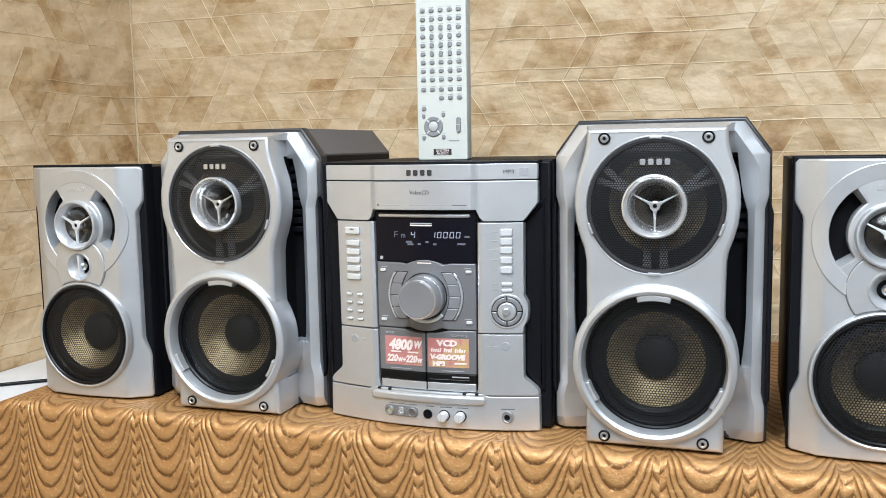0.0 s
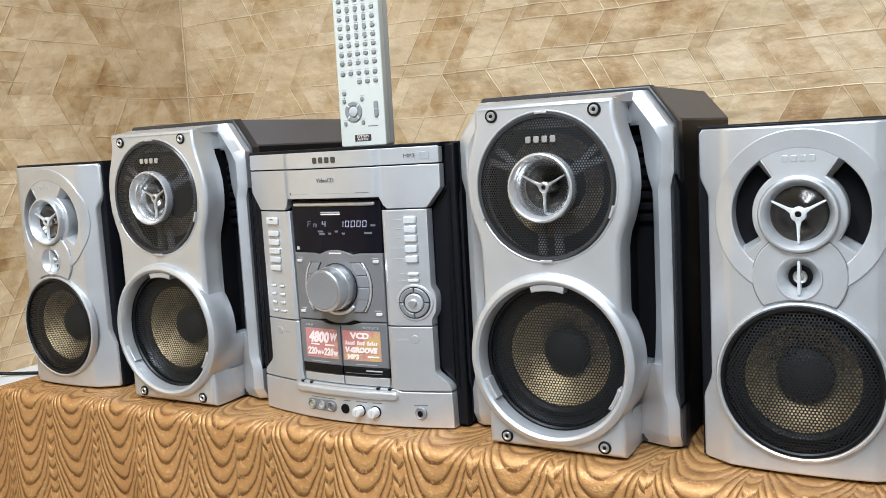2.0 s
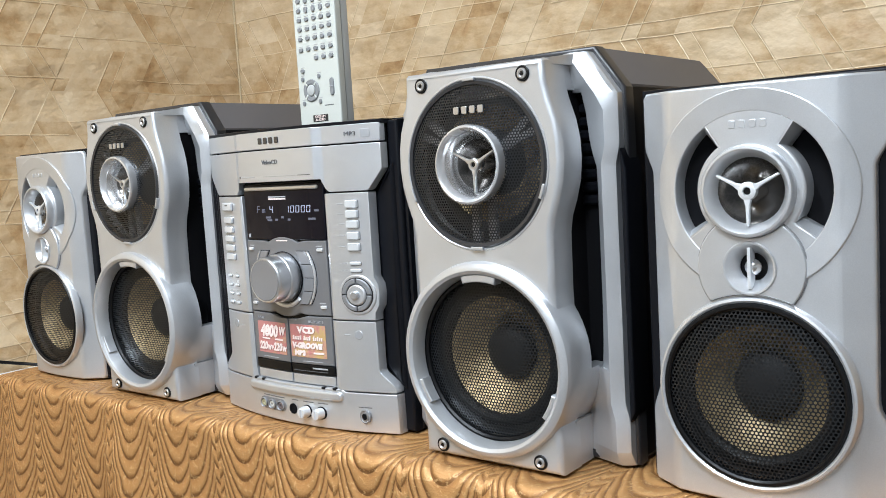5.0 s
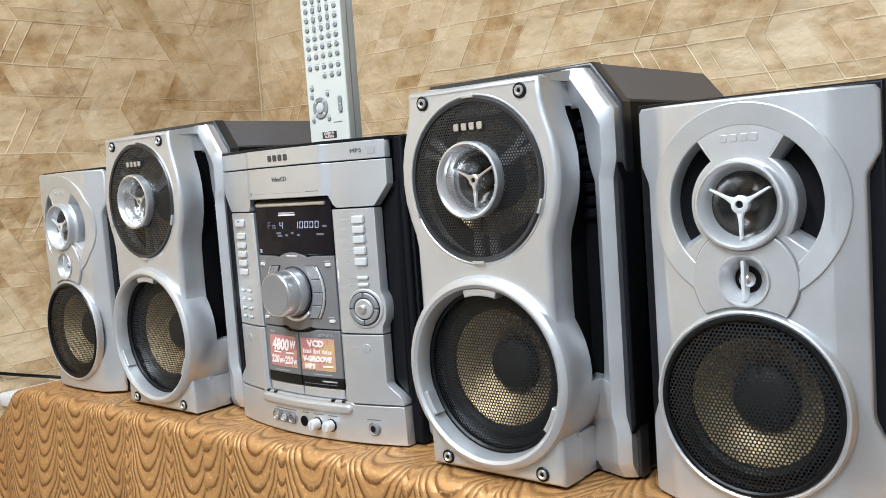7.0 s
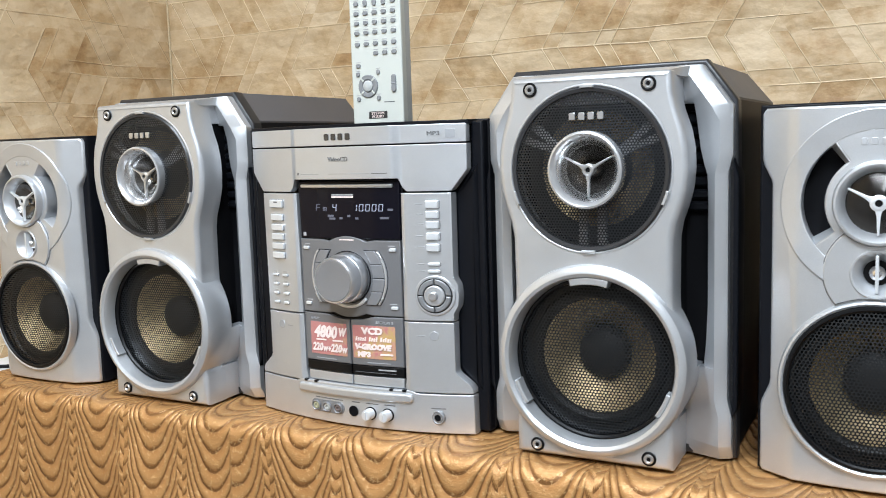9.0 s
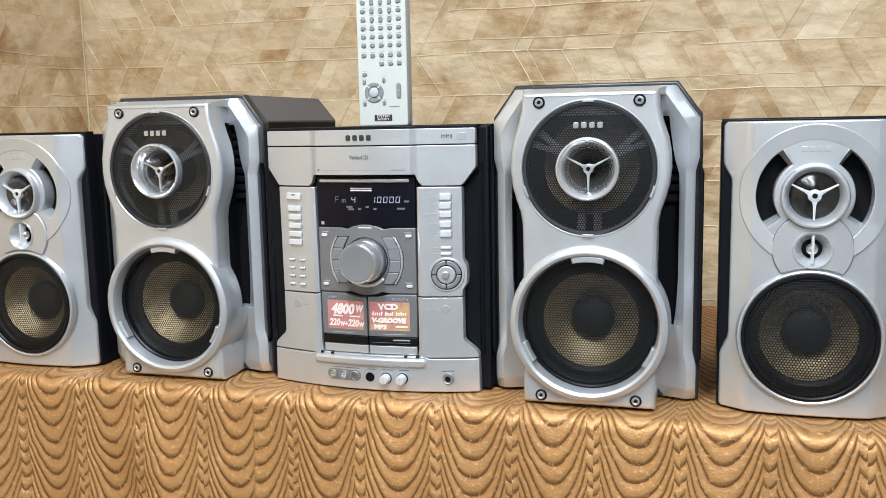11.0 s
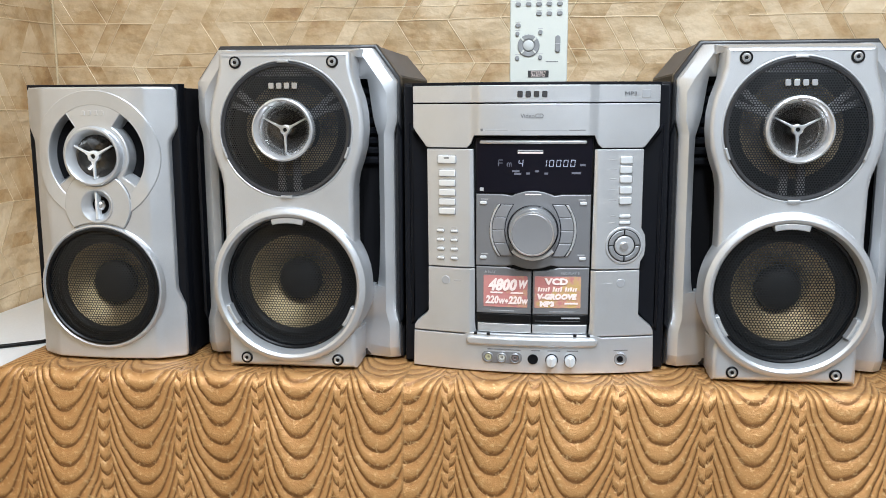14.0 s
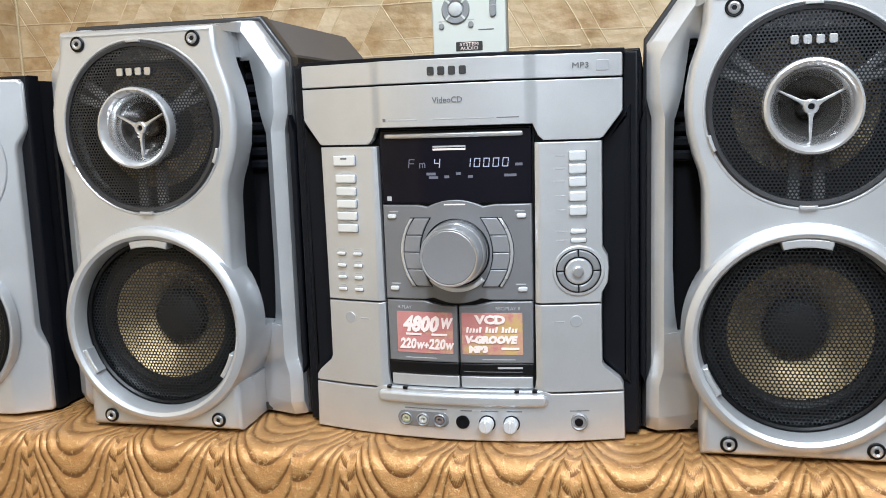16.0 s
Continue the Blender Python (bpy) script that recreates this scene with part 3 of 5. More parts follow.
# ---- loudspeaker pieces ----
def screw(parent, x, y, z):
    sc = part("screw", lathe([(0.0047, y + 0.002), (0.0047, y - 0.0014), (0.0042, y - 0.0021), (0.0032, y - 0.0023), (0.0022, y - 0.0012), (0.0, y - 0.0012)], x, z, 24), STEEL, parent, "steel hexagon-socket screw")
    part("socket", lathe([(0.0021, y - 0.0014), (0.0, y - 0.0014)], x, z, 6), BLACK, sc)
    part("washer", lathe([(0.0068, y + 0.001), (0.0068, y - 0.0006), (0.0062, y - 0.0011), (0.0048, y - 0.0009), (0.0046, y)], x, z, 28), BLACK, sc)


def badge(parent, x, y, z, width, height, material, f=None):
    """A maker's mark as four plain blocks."""
    step = width / 4
    for k in range(4):
        x0 = x - width / 2 + k * step
        b = plate([rect(x0 + step * 0.17, z - height / 2, x0 + step * 0.83, z + height / 2, height * 0.2)], y, 0.0012, 0.0003)
        part("badge_block", bent(b, f) if f else b, material, parent, "plain raised maker's mark")


def woofer(parent, cz, R, cone_r, cap_r, y, segs=64):
    """Surround, cone and cap behind a grille; y is the depth of the surround's rim."""
    part("surround", lathe([(R, y - 0.004), (R - 0.003, y), (cone_r + 0.012, y), (cone_r + 0.009, y - 0.004), (cone_r + 0.005, y - 0.0055), (cone_r + 0.001, y - 0.003), (cone_r, y)], 0, cz, segs), RUBBER, parent, "black rubber surround")
    prof = [(cone_r - (cone_r - cap_r) * t, y + 0.026 * (t ** 0.85)) for t in (0, 0.25, 0.5, 0.75, 1.0)] + [(cap_r * 0.8, y + 0.029)]
    part("cone", lathe(prof, 0, cz, segs), GOLD_CONE, parent, "woven gold-brown cone")
    part("dust_cap", lathe([(cap_r, y + 0.025), (cap_r * 0.99, y + 0.020)] + [(cap_r * math.cos(a), y + 0.020 - 0.012 * math.sin(a)) for a in (0.3, 0.6, 0.9, 1.2, 1.4)] + [(0, y + 0.008)], 0, cz, 40), CAP, parent, "dark grey dust cap")


def tripod(parent, cz, r, y, thick, hub, metal):
    """Three arms that meet in a hub with a hole."""
    for a in (152, 28, 270):
        arm = plate([[(hub * 0.4, -thick * 2.0), (hub * 0.95, -thick * 1.25), (hub * 1.6, -thick * 0.68), (r, -thick * 0.38), (r, thick * 0.38), (hub * 1.6, thick * 0.68), (hub * 0.95, thick * 1.25), (hub * 0.4, thick * 2.0)]], -thick * 0.7, thick * 1.8, thick * 0.28)
        part("arm", moved(arm, pose(0, y, cz, 0, -a, 0)), metal, parent)
    part("hub", lathe([(hub, y + 0.004), (hub, y - 0.0012), (hub * 0.8, y - 0.002), (hub * 0.45, y - 0.002), (hub * 0.40, y + 0.0015), (0, y + 0.0015)], 0, cz, 24), metal, parent)
    part("hub_hole", lathe([(hub * 0.4, y - 0.0005), (0, y - 0.0005)], 0, cz, 16), BLACK, parent)


# ---- tall loudspeakers beside the stereo ----
def tall_speaker(m, label):
    sp = thing("loudspeaker", m, label, "loudspeaker", "tall loudspeakers")
    UP, LOW = 0.278, 0.1

    def shell(w, top, chamf_x, chamf_z):
        return [(-w, 0.004), (w, 0.004), (w, top - chamf_z), (w - chamf_x, top), (-w + chamf_x, top), (-w, top - chamf_z)]

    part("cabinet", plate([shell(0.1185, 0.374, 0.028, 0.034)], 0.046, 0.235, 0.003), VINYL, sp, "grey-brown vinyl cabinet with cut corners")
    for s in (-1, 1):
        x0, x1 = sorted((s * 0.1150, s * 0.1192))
        part("side_panel", box(x0, 0.050, 0.006, x1, 0.278, 0.338, 0.0006, 1), BLACK_VINYL, sp, "thin black panel on the cabinet side")
    side = mirrored([(0.094, 0.3745), (0.1215, 0.337), (0.1225, 0.28), (0.1215, 0.27), (0.1215, 0.06), (0.1225, 0.05), (0.1225, 0.0035)])
    part("trim_frame", plate([side, [(-0.108, 0.012), (0.108, 0.012), (0.108, 0.334), (0.088, 0.362), (-0.088, 0.362), (-0.108, 0.334)]], 0.0365, 0.0155, 0.003, 0.0004), TRIM_GREY, sp, "charcoal plastic frame round the front")
    for s in (-1, 1):
        b = plate([[(s * 0.1195, 0.045), (s * 0.1245, 0.055), (s * 0.1245, 0.268), (s * 0.1195, 0.285)]], 0.026, 0.03, 0.002)
        part("side_trim", b, CHARCOAL, sp)
    # the wing plate: it falls back towards the middle and has a slot on either side
    EDGE = ((0.004, 0.1190), (0.046, 0.1190), (0.062, 0.1150), (0.272, 0.1150), (0.288, 0.1190), (0.332, 0.1190), (0.3690, 0.0925))
    SLOT = ((0.092, 0.0930), (0.106, 0.0950), (0.118, 0.0960), (0.150, 0.0975), (0.250, 0.0975), (0.270, 0.0968), (0.281, 0.0935), (0.294, 0.0905), (0.318, 0.0870), (0.335, 0.0850))
    LEVELS = (0.004, 0.018, 0.0184, 0.030, 0.046, 0.054, 0.062, 0.085, 0.0918, 0.0920, 0.106, 0.118, 0.135, 0.150, 0.200, 0.250, 0.260, 0.270, 0.272, 0.280, 0.288, 0.294, 0.306, 0.318, 0.332, 0.335, 0.3352, 0.345, 0.356, 0.3625, 0.3690)

    def wing_side(s):
        """One wing: from its outer edge it falls back to the slot beside the raised middle."""
        bm = bmesh.new()
        lines = []
        for z in LEVELS:
            out = float(np.interp(z, *zip(*EDGE)))
            inner = float(np.interp(z, *zip(*SLOT))) if 0.092 <= z <= 0.335 else 0.0700
            crest = out - 0.0105 if z < 0.3215 else float(np.interp(z, (0.3215, 0.3625, 0.3690), (0.1085, 0.080, 0.0785)))
            inner = min(inner, crest - 0.002)
            fall = float(np.interp(z, (0.270, 0.283), (0.85, 0.42)))
            rim = float(np.interp(z, (0.004, 0.018), (0.029, 0.0200)))
            deep = min(0.041, rim + fall * min(0.030, crest - inner))
            half_x = (inner + crest) / 2
            half_y = (deep + rim) / 2
            cols = ((inner, deep + 0.007), (inner, deep), (half_x, half_y), (crest, rim), (out - 0.0030, rim + 0.0040), (out, rim + 0.0070), (out, 0.0385))
            lines.append([bm.verts.new((s * px, py, z)) for px, py in cols])
        for r0, r1 in zip(lines, lines[1:]):
            for i in range(len(r0) - 1):
                bm.faces.new((r0[i], r0[i + 1], r1[i + 1], r1[i]))
        bm.faces.new(lines[0]), bm.faces.new(lines[-1])
        bmesh.ops.recalc_face_normals(bm, faces=bm.faces)
        return bm

    def top_slope():
        """The upper edge of the front: from the raised middle it climbs a little as it runs back to the cut corners."""
        bm = bmesh.new()
        half = ((0.0700, -0.0148), (0.0728, -0.0135), (0.0748, -0.0090), (0.0765, -0.0020), (0.0785, 0.0120), (0.0800, 0.0190), (0.0915, 0.0310), (0.0915, 0.0370))
        plan = [(-px, py) for px, py in half[::-1]] + list(half)
        top = [bm.verts.new((px, py, min(0.3694, 0.3637 + 0.0057 * (py + 0.0148) / 0.0458))) for px, py in plan]
        low = [bm.verts.new((px, py, 0.3588)) for px, py in plan]
        for i in range(len(plan)):
            j = (i + 1) % len(plan)
            bm.faces.new((top[i], top[j], low[j], low[i]))
        for k in range(len(half) - 1):
            i, j = k, len(plan) - 1 - k
            bm.faces.new((top[i], top[i + 1], top[j - 1], top[j]))
            bm.faces.new((low[i], low[j], low[j - 1], low[i + 1]))
        bmesh.ops.recalc_face_normals(bm, faces=bm.faces)
        return bm

    for s in (-1, 1):
        part("wing", wing_side(s), SILVER, sp, "silver plastic outer front with a side slot")
    part("wing_head", plate([[(-0.088, 0.3380), (0.088, 0.3380), (0.088, 0.3688), (-0.088, 0.3688)]], 0.0340, 0.01, 0.0004), SILVER, sp)
    part("top_slope", top_slope(), SILVER, sp, "silver top edge sloping back")
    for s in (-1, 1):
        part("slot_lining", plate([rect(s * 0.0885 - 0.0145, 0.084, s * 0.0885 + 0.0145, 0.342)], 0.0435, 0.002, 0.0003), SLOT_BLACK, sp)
        for k in range(9):
            z = 0.236 + k * 0.0115
            part("slot_rib", box(s * 0.0875 - 0.013, 0.0365, z, s * 0.0875 + 0.013, 0.0442, z + 0.0090, 0.0022, 1), CHARCOAL, sp)
    # the raised middle
    half = [(0.0735, 0.3640), (0.0755, 0.3620), (0.0765, 0.345), (0.0800, 0.330), (0.0860, 0.312), (0.0890, 0.296), (0.0897, 0.278), (0.0880, 0.260), (0.0835, 0.243), (0.0785, 0.229), (0.0762, 0.215), (0.0755, 0.165)]
    half += [(px, pz) for px, pz in arc(0, LOW, 0.0905, 33, -36, 14)] + [(0.0760, 0.040), (0.0760, 0.003)]
    part("baffle", plate([mirrored(half), circle(0, UP, 0.0755), circle(0, LOW, 0.0785)], -0.02, 0.034, 0.0055, 0.0015), SILVER, sp, "silver plastic raised front")
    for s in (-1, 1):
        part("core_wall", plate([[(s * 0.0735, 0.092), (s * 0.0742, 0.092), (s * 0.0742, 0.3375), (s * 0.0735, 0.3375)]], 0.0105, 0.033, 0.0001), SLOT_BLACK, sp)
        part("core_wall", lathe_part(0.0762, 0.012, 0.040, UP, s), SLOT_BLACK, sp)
    part("baffle_head", plate([[(-0.0762, 0.3378), (0.0762, 0.3378), (0.0755, 0.3585), (-0.0755, 0.3585)]], 0.009, 0.032, 0.0005), SILVER, sp)
    for a0, a1 in ((-42, -4), (184, 222)):
        part("ring_wall", plate([ring_sector(0, LOW, 0.0790, 0.0903, a0, a1, 12)], 0.009, 0.032, 0.0005), SILVER, sp)
    part("baffle_foot", plate([[(-0.0755, 0.0035), (0.0755, 0.0035), (0.0755, 0.0450)] + arc(0, LOW, 0.0792, -44, -136, 16) + [(-0.0755, 0.0450)]], 0.009, 0.032, 0.0005), SILVER, sp)
    # rims
    part("lower_ring", lathe([(0.0914, 0.010), (0.0912, -0.020), (0.0897, -0.0257), (0.0865, -0.0285), (0.0835, -0.0290), (0.0805, -0.0270), (0.0787, -0.0225), (0.0775, -0.010), (0.0770, 0.008)], 0, LOW, 72), SILVER, sp, "broad rounded silver ring")
    part("upper_ring", lathe([(0.0778, -0.0198), (0.0772, -0.0207), (0.0762, -0.0208), (0.0752, -0.0200), (0.0748, -0.010), (0.0745, 0.004)], 0, UP, 72), SILVER, sp)
    part("ring_gasket", lathe([(0.0753, -0.0203), (0.0735, -0.0222), (0.0705, -0.0216), (0.0698, -0.012)], 0, UP, 64), TRIM_GREY, sp)
    part("ring_gasket", lathe([(0.0782, -0.0110), (0.0762, -0.0110), (0.0745, -0.0092), (0.0735, -0.002)], 0, LOW, 64), BLACK, sp)
    for a, w in ((90, 14), (207, 9), (333, 9)):
        part("ring_tab", plate([ring_sector(0, LOW, 0.0725 if a == 90 else 0.0752, 0.0795, a - w, a + w, 8)], -0.0255, 0.012, 0.0012), SILVER, sp)
    for a in (90, 200, 340, 270):
        part("ring_tab", plate([ring_sector(0, UP, 0.0738, 0.0765, a - 5, a + 5, 5)], -0.0236, 0.006, 0.0006), SILVER, sp)
    # drivers
    part("recess", lathe([(0.0748, -0.012), (0.0748, 0.022), (0.0, 0.022)], 0, UP, 48), BLACK, sp)
    part("upper_cone", lathe([(0.054, 0.006), (0.045, 0.012), (0.030, 0.019)], 0, UP, 48), GOLD_CONE, sp, "woven gold-brown cone")
    for a in (150, 30):
        arm = plate([[(0.026, -0.0055), (0.046, -0.0065), (0.073, -0.0125), (0.073, 0.0125), (0.046, 0.0065), (0.026, 0.0055)]], -0.002, 0.005, 0.0012)
        arm = part("spoke", moved(arm, pose(0, -0.0085, UP, 0, -a, 0)), SPOKE_DARK, sp, "grey forked spoke behind the mesh")
        slot = plate([[(0.050, -0.0006), (0.0735, -0.0040), (0.0735, 0.0040), (0.050, 0.0006)]], -0.0024, 0.002, 0.0002)
        part("spoke_slot", moved(slot, pose(0, -0.0085, UP, 0, -a, 0)), BLACK, arm)
    for a, lean in ((259, 10), (281, -10)):
        arm = plate([[(0.026, -0.0040), (0.073, -0.0046), (0.073, 0.0046), (0.026, 0.0040)]], -0.002, 0.005, 0.0012)
        part("spoke", moved(arm, pose(0, -0.0085, UP, 0, -a, 0) @ pose(0.046, 0, 0, 0, -lean, 0) @ pose(-0.046, 0, 0)), SPOKE_DARK, sp)
    part("upper_mesh", hex_mesh("upper_mesh", 0.0732, 0.0335, 0.0029, -0.0200, 0.004, 0, UP, 0.42, MESH_GLINT), MESH_GLINT, sp, "black hexagonal wire mesh")
    part("recess", lathe([(0.0775, -0.012), (0.0775, 0.034), (0.0, 0.034)], 0, LOW, 48), BLACK, sp)
    woofer(sp, LOW, 0.0765, 0.0555, 0.0255, 0.003)
    part("lower_mesh", hex_mesh("lower_mesh", 0.0752, 0.0, 0.0033, -0.0070, 0.006, 0, LOW, 0.34), MESH_BLACK, sp, "black hexagonal wire mesh")
    # horn
    horn = part("horn", lathe([(0.0352, -0.020), (0.0356, -0.0300), (0.0348, -0.0325), (0.0330, -0.0332), (0.0312, -0.0318), (0.0290, -0.0280), (0.0284, -0.0262)], 0, UP, 56), HORN_SILVER, sp, "bright chrome horn")
    part("flare", lathe([(0.0288, -0.0268), (0.0262, -0.0232), (0.0246, -0.0190), (0.0236, -0.0165), (0.0226, -0.0150)], 0, UP, 56), FLARE_GREY, horn, "polished chrome flare")
    part("throat", lathe([(0.0232, -0.0158), (0.0190, -0.0085), (0.0125, -0.0035), (0.0085, 0.002), (0.0, 0.004)], 0, UP, 40), DARK_CHROME, horn, "dark polished throat")
    part("horn_dome", lathe([(0.0085, 0.002), (0.0075, -0.0060), (0.0045, -0.0105), (0.0, -0.0120)], 0, UP, 28), DOME_CHROME, horn)
    tripod(horn, UP, 0.0250, -0.0205, 0.0019, 0.0056, STEEL)
    badge(sp, 0.0, -0.0256, 0.3265, 0.0355, 0.0066, STEEL)
    for x in (-0.0555, 0.0555):
        screw(sp, x, -0.0205, 0.3525)
    for x in (-0.0545, 0.0545):
        screw(sp, x, -0.0205, 0.0130)
    return sp


SPK = "silver loudspeaker with gold cones behind black mesh"
tall = tall_speaker(pose(-0.2815, 0, TABLE_Z), "tall " + SPK)
copy_thing(tall, pose(0.2710, 0, TABLE_Z))


# ---- shorter loudspeakers at both ends ----
def short_speaker(m, label):
    sp = thing("loudspeaker", m, label, "loudspeaker", "short loudspeakers")
    HORN, TWEET, WOOF = 0.247, 0.189, 0.0915
    H = 0.327

    def bow(x):
        return 0.0045 * (min(abs(x), 0.064) / 0.064) ** 2 + 0.62 * max(0.0, abs(x) - 0.064)

    part("cabinet", plate([rect(-0.0935, 0.003, 0.0935, H - 0.001)], 0.040, 0.290, 0.002), BLACK_VINYL, sp, "black vinyl cabinet")
    frame_half = [(0.0955, H + 0.0035), (0.0955, 0.003)]
    part("trim_frame", plate([mirrored(frame_half), circle(0, WOOF, 0.0715)], 0.0255, 0.018, 0.003), CHARCOAL, sp, "charcoal plastic frame round the front")
    half = [(0.0895, H), (0.0930, H - 0.004), (0.0930, 0.284), (0.0920, 0.279), (0.0850, 0.266), (0.0840, 0.262), (0.0840, 0.090), (0.0850, 0.084), (0.0920, 0.068), (0.0930, 0.063), (0.0930, 0.006), (0.0905, 0.003)]
    holes = [circle(0, HORN, 0.032, 48), circle(0, TWEET, 0.0185, 40), circle(0, WOOF, 0.0705, 64), ring_sector(0, HORN, 0.0410, 0.0590, 124, 216, 20), ring_sector(0, HORN, 0.0410, 0.0590, -36, 56, 20)]
    part("baffle", bent(plate([mirrored(half), *holes], 0.0, 0.022, 0.002), bow, 0.012, (-0.064, 0.064)), SILVER, sp, "silver plastic front, slightly bowed")
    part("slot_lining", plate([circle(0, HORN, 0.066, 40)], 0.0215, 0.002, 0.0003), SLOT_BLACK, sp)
    for a0, a1 in ((124, 216), (-36, 56)):
        for a in (a0, a1):
            inward = 1 if a == a0 else -1
            end = plate([ring_sector(0, HORN, 0.0400, 0.0600, a - 1.2 * inward, a + 5 * inward, 6)], 0.0, 0.018, 0.0003)
            for v in end.verts:
                turn = (math.degrees(math.atan2(v.co.z - HORN, v.co.x)) - a) * inward
                turn = (turn + 180) % 360 - 180
                v.co.y += 0.0022 * max(0.0, turn)
            part("slot_end", bent(end, bow), SILVER, sp)
    # plateau round the horn
    dish = plate([ring_sector(0, HORN, 0.0592, 0.0765, -58, 238, 60)], -0.0018, 0.008, 0.0009)
    for v in dish.verts:
        if v.co.y < 0.002:
            v.co.y += 0.085 * (0.0765 - math.hypot(v.co.x, v.co.z - HORN))
    part("arch", bent(dish, bow, 0.012), SILVER, sp, "slightly dished silver arch")
    def cut_off(r, keep):
        """A circle round the tweeter, cut where the woofer's ring begins."""
        out = []
        for px, pz in circle(0, TWEET, r, 72):
            d = math.hypot(px, pz - WOOF)
            k = max(1.0, keep / d)
            px, pz = px * k, WOOF + (pz - WOOF) * k
            k = max(1.0, 0.0352 / math.hypot(px, pz - HORN))
            out.append((px * k, HORN + (pz - HORN) * k))
        return out

    part("tweeter_plate", bent(plate([cut_off(0.0408, 0.0775), circle(0, TWEET, 0.0185, 40)], -0.0030, 0.010, 0.0010), bow, 0.012), SILVER, sp, "round silver tweeter plate")
    part("plate_seam", bent(plate([cut_off(0.0418, 0.0768), circle(0, TWEET, 0.0185, 40)], -0.0008, 0.006, 0.0003), bow, 0.012), GREY, sp)
    horn = part("horn", lathe([(0.0350, 0.002), (0.0347, -0.0060), (0.0335, -0.0080), (0.0318, -0.0083), (0.0302, -0.0068), (0.0260, 0.0025), (0.0248, 0.006)], 0, HORN, 56), SILVER, sp, "flared silver horn")
    part("throat", lathe([(0.0254, 0.0045), (0.0215, 0.011), (0.0135, 0.0155), (0.0090, 0.019), (0.0, 0.020)], 0, HORN, 40), DARK_CHROME, horn, "dark polished throat")
    part("horn_dome", lathe([(0.0090, 0.019), (0.0082, 0.0120), (0.0050, 0.0075), (0.0, 0.0062)], 0, HORN, 28), DOME_CHROME, horn)
    tripod(horn, HORN, 0.0262, -0.0025, 0.0021, 0.0068, BUTTON_SILVER)
    tw = part("tweeter", lathe([(0.0205, -0.0030), (0.0198, -0.0042), (0.0185, -0.0040), (0.0110, 0.006), (0.0105, 0.011), (0.0, 0.012)], 0, TWEET, 40), SILVER, sp, "flared silver tweeter")
    part("cup", lathe([(0.0112, 0.0062), (0.0104, 0.0105), (0.0, 0.0115)], 0, TWEET, 32), BLACK, tw)
    part("bulb", lathe([(0.0070, 0.010)] + [(0.0070 * math.cos(a), 0.008 - 0.008 * math.sin(a)) for a in (0.2, 0.5, 0.8, 1.1, 1.35)] + [(0.0, 0.0)], 0, TWEET, 28), CHROME, tw)
    part("fin", plate([[(-0.0012, TWEET - 0.0155), (0.0012, TWEET - 0.0155), (0.0014, TWEET), (0.0012, TWEET + 0.0155), (-0.0012, TWEET + 0.0155), (-0.0014, TWEET)]], -0.0038, 0.010, 0.0004), BUTTON_SILVER, tw)
    # woofer
    part("woofer_ring", lathe([(0.0765, 0.006), (0.0760, -0.0005), (0.0748, -0.0030), (0.0730, -0.0036), (0.0712, -0.0024), (0.0706, 0.006)], 0, WOOF, 72), SILVER, sp, "silver ring")
    part("ring_gasket", lathe([(0.0712, -0.0020), (0.0700, -0.0042), (0.0680, -0.0044), (0.0665, -0.0030), (0.0660, 0.006)], 0, WOOF, 64), BLACK, sp)
    part("recess", lathe([(0.0704, 0.0), (0.0704, 0.046), (0.0, 0.046)], 0, WOOF, 48), BLACK, sp)
    woofer(sp, WOOF, 0.070, 0.0515, 0.0265, 0.012)
    part("woofer_mesh", hex_mesh("woofer_mesh", 0.0690, 0.0, 0.0033, -0.0008, 0.006, 0, WOOF, 0.34), MESH_BLACK, sp, "black hexagonal wire mesh")
    badge(sp, 0.0, -0.0005, 0.2970, 0.031, 0.0058, SILVER)
    return sp


short = short_speaker(pose(-0.5155, -0.010, TABLE_Z), "short " + SPK + " and flared horn")
copy_thing(short, pose(0.5090, -0.002, TABLE_Z))


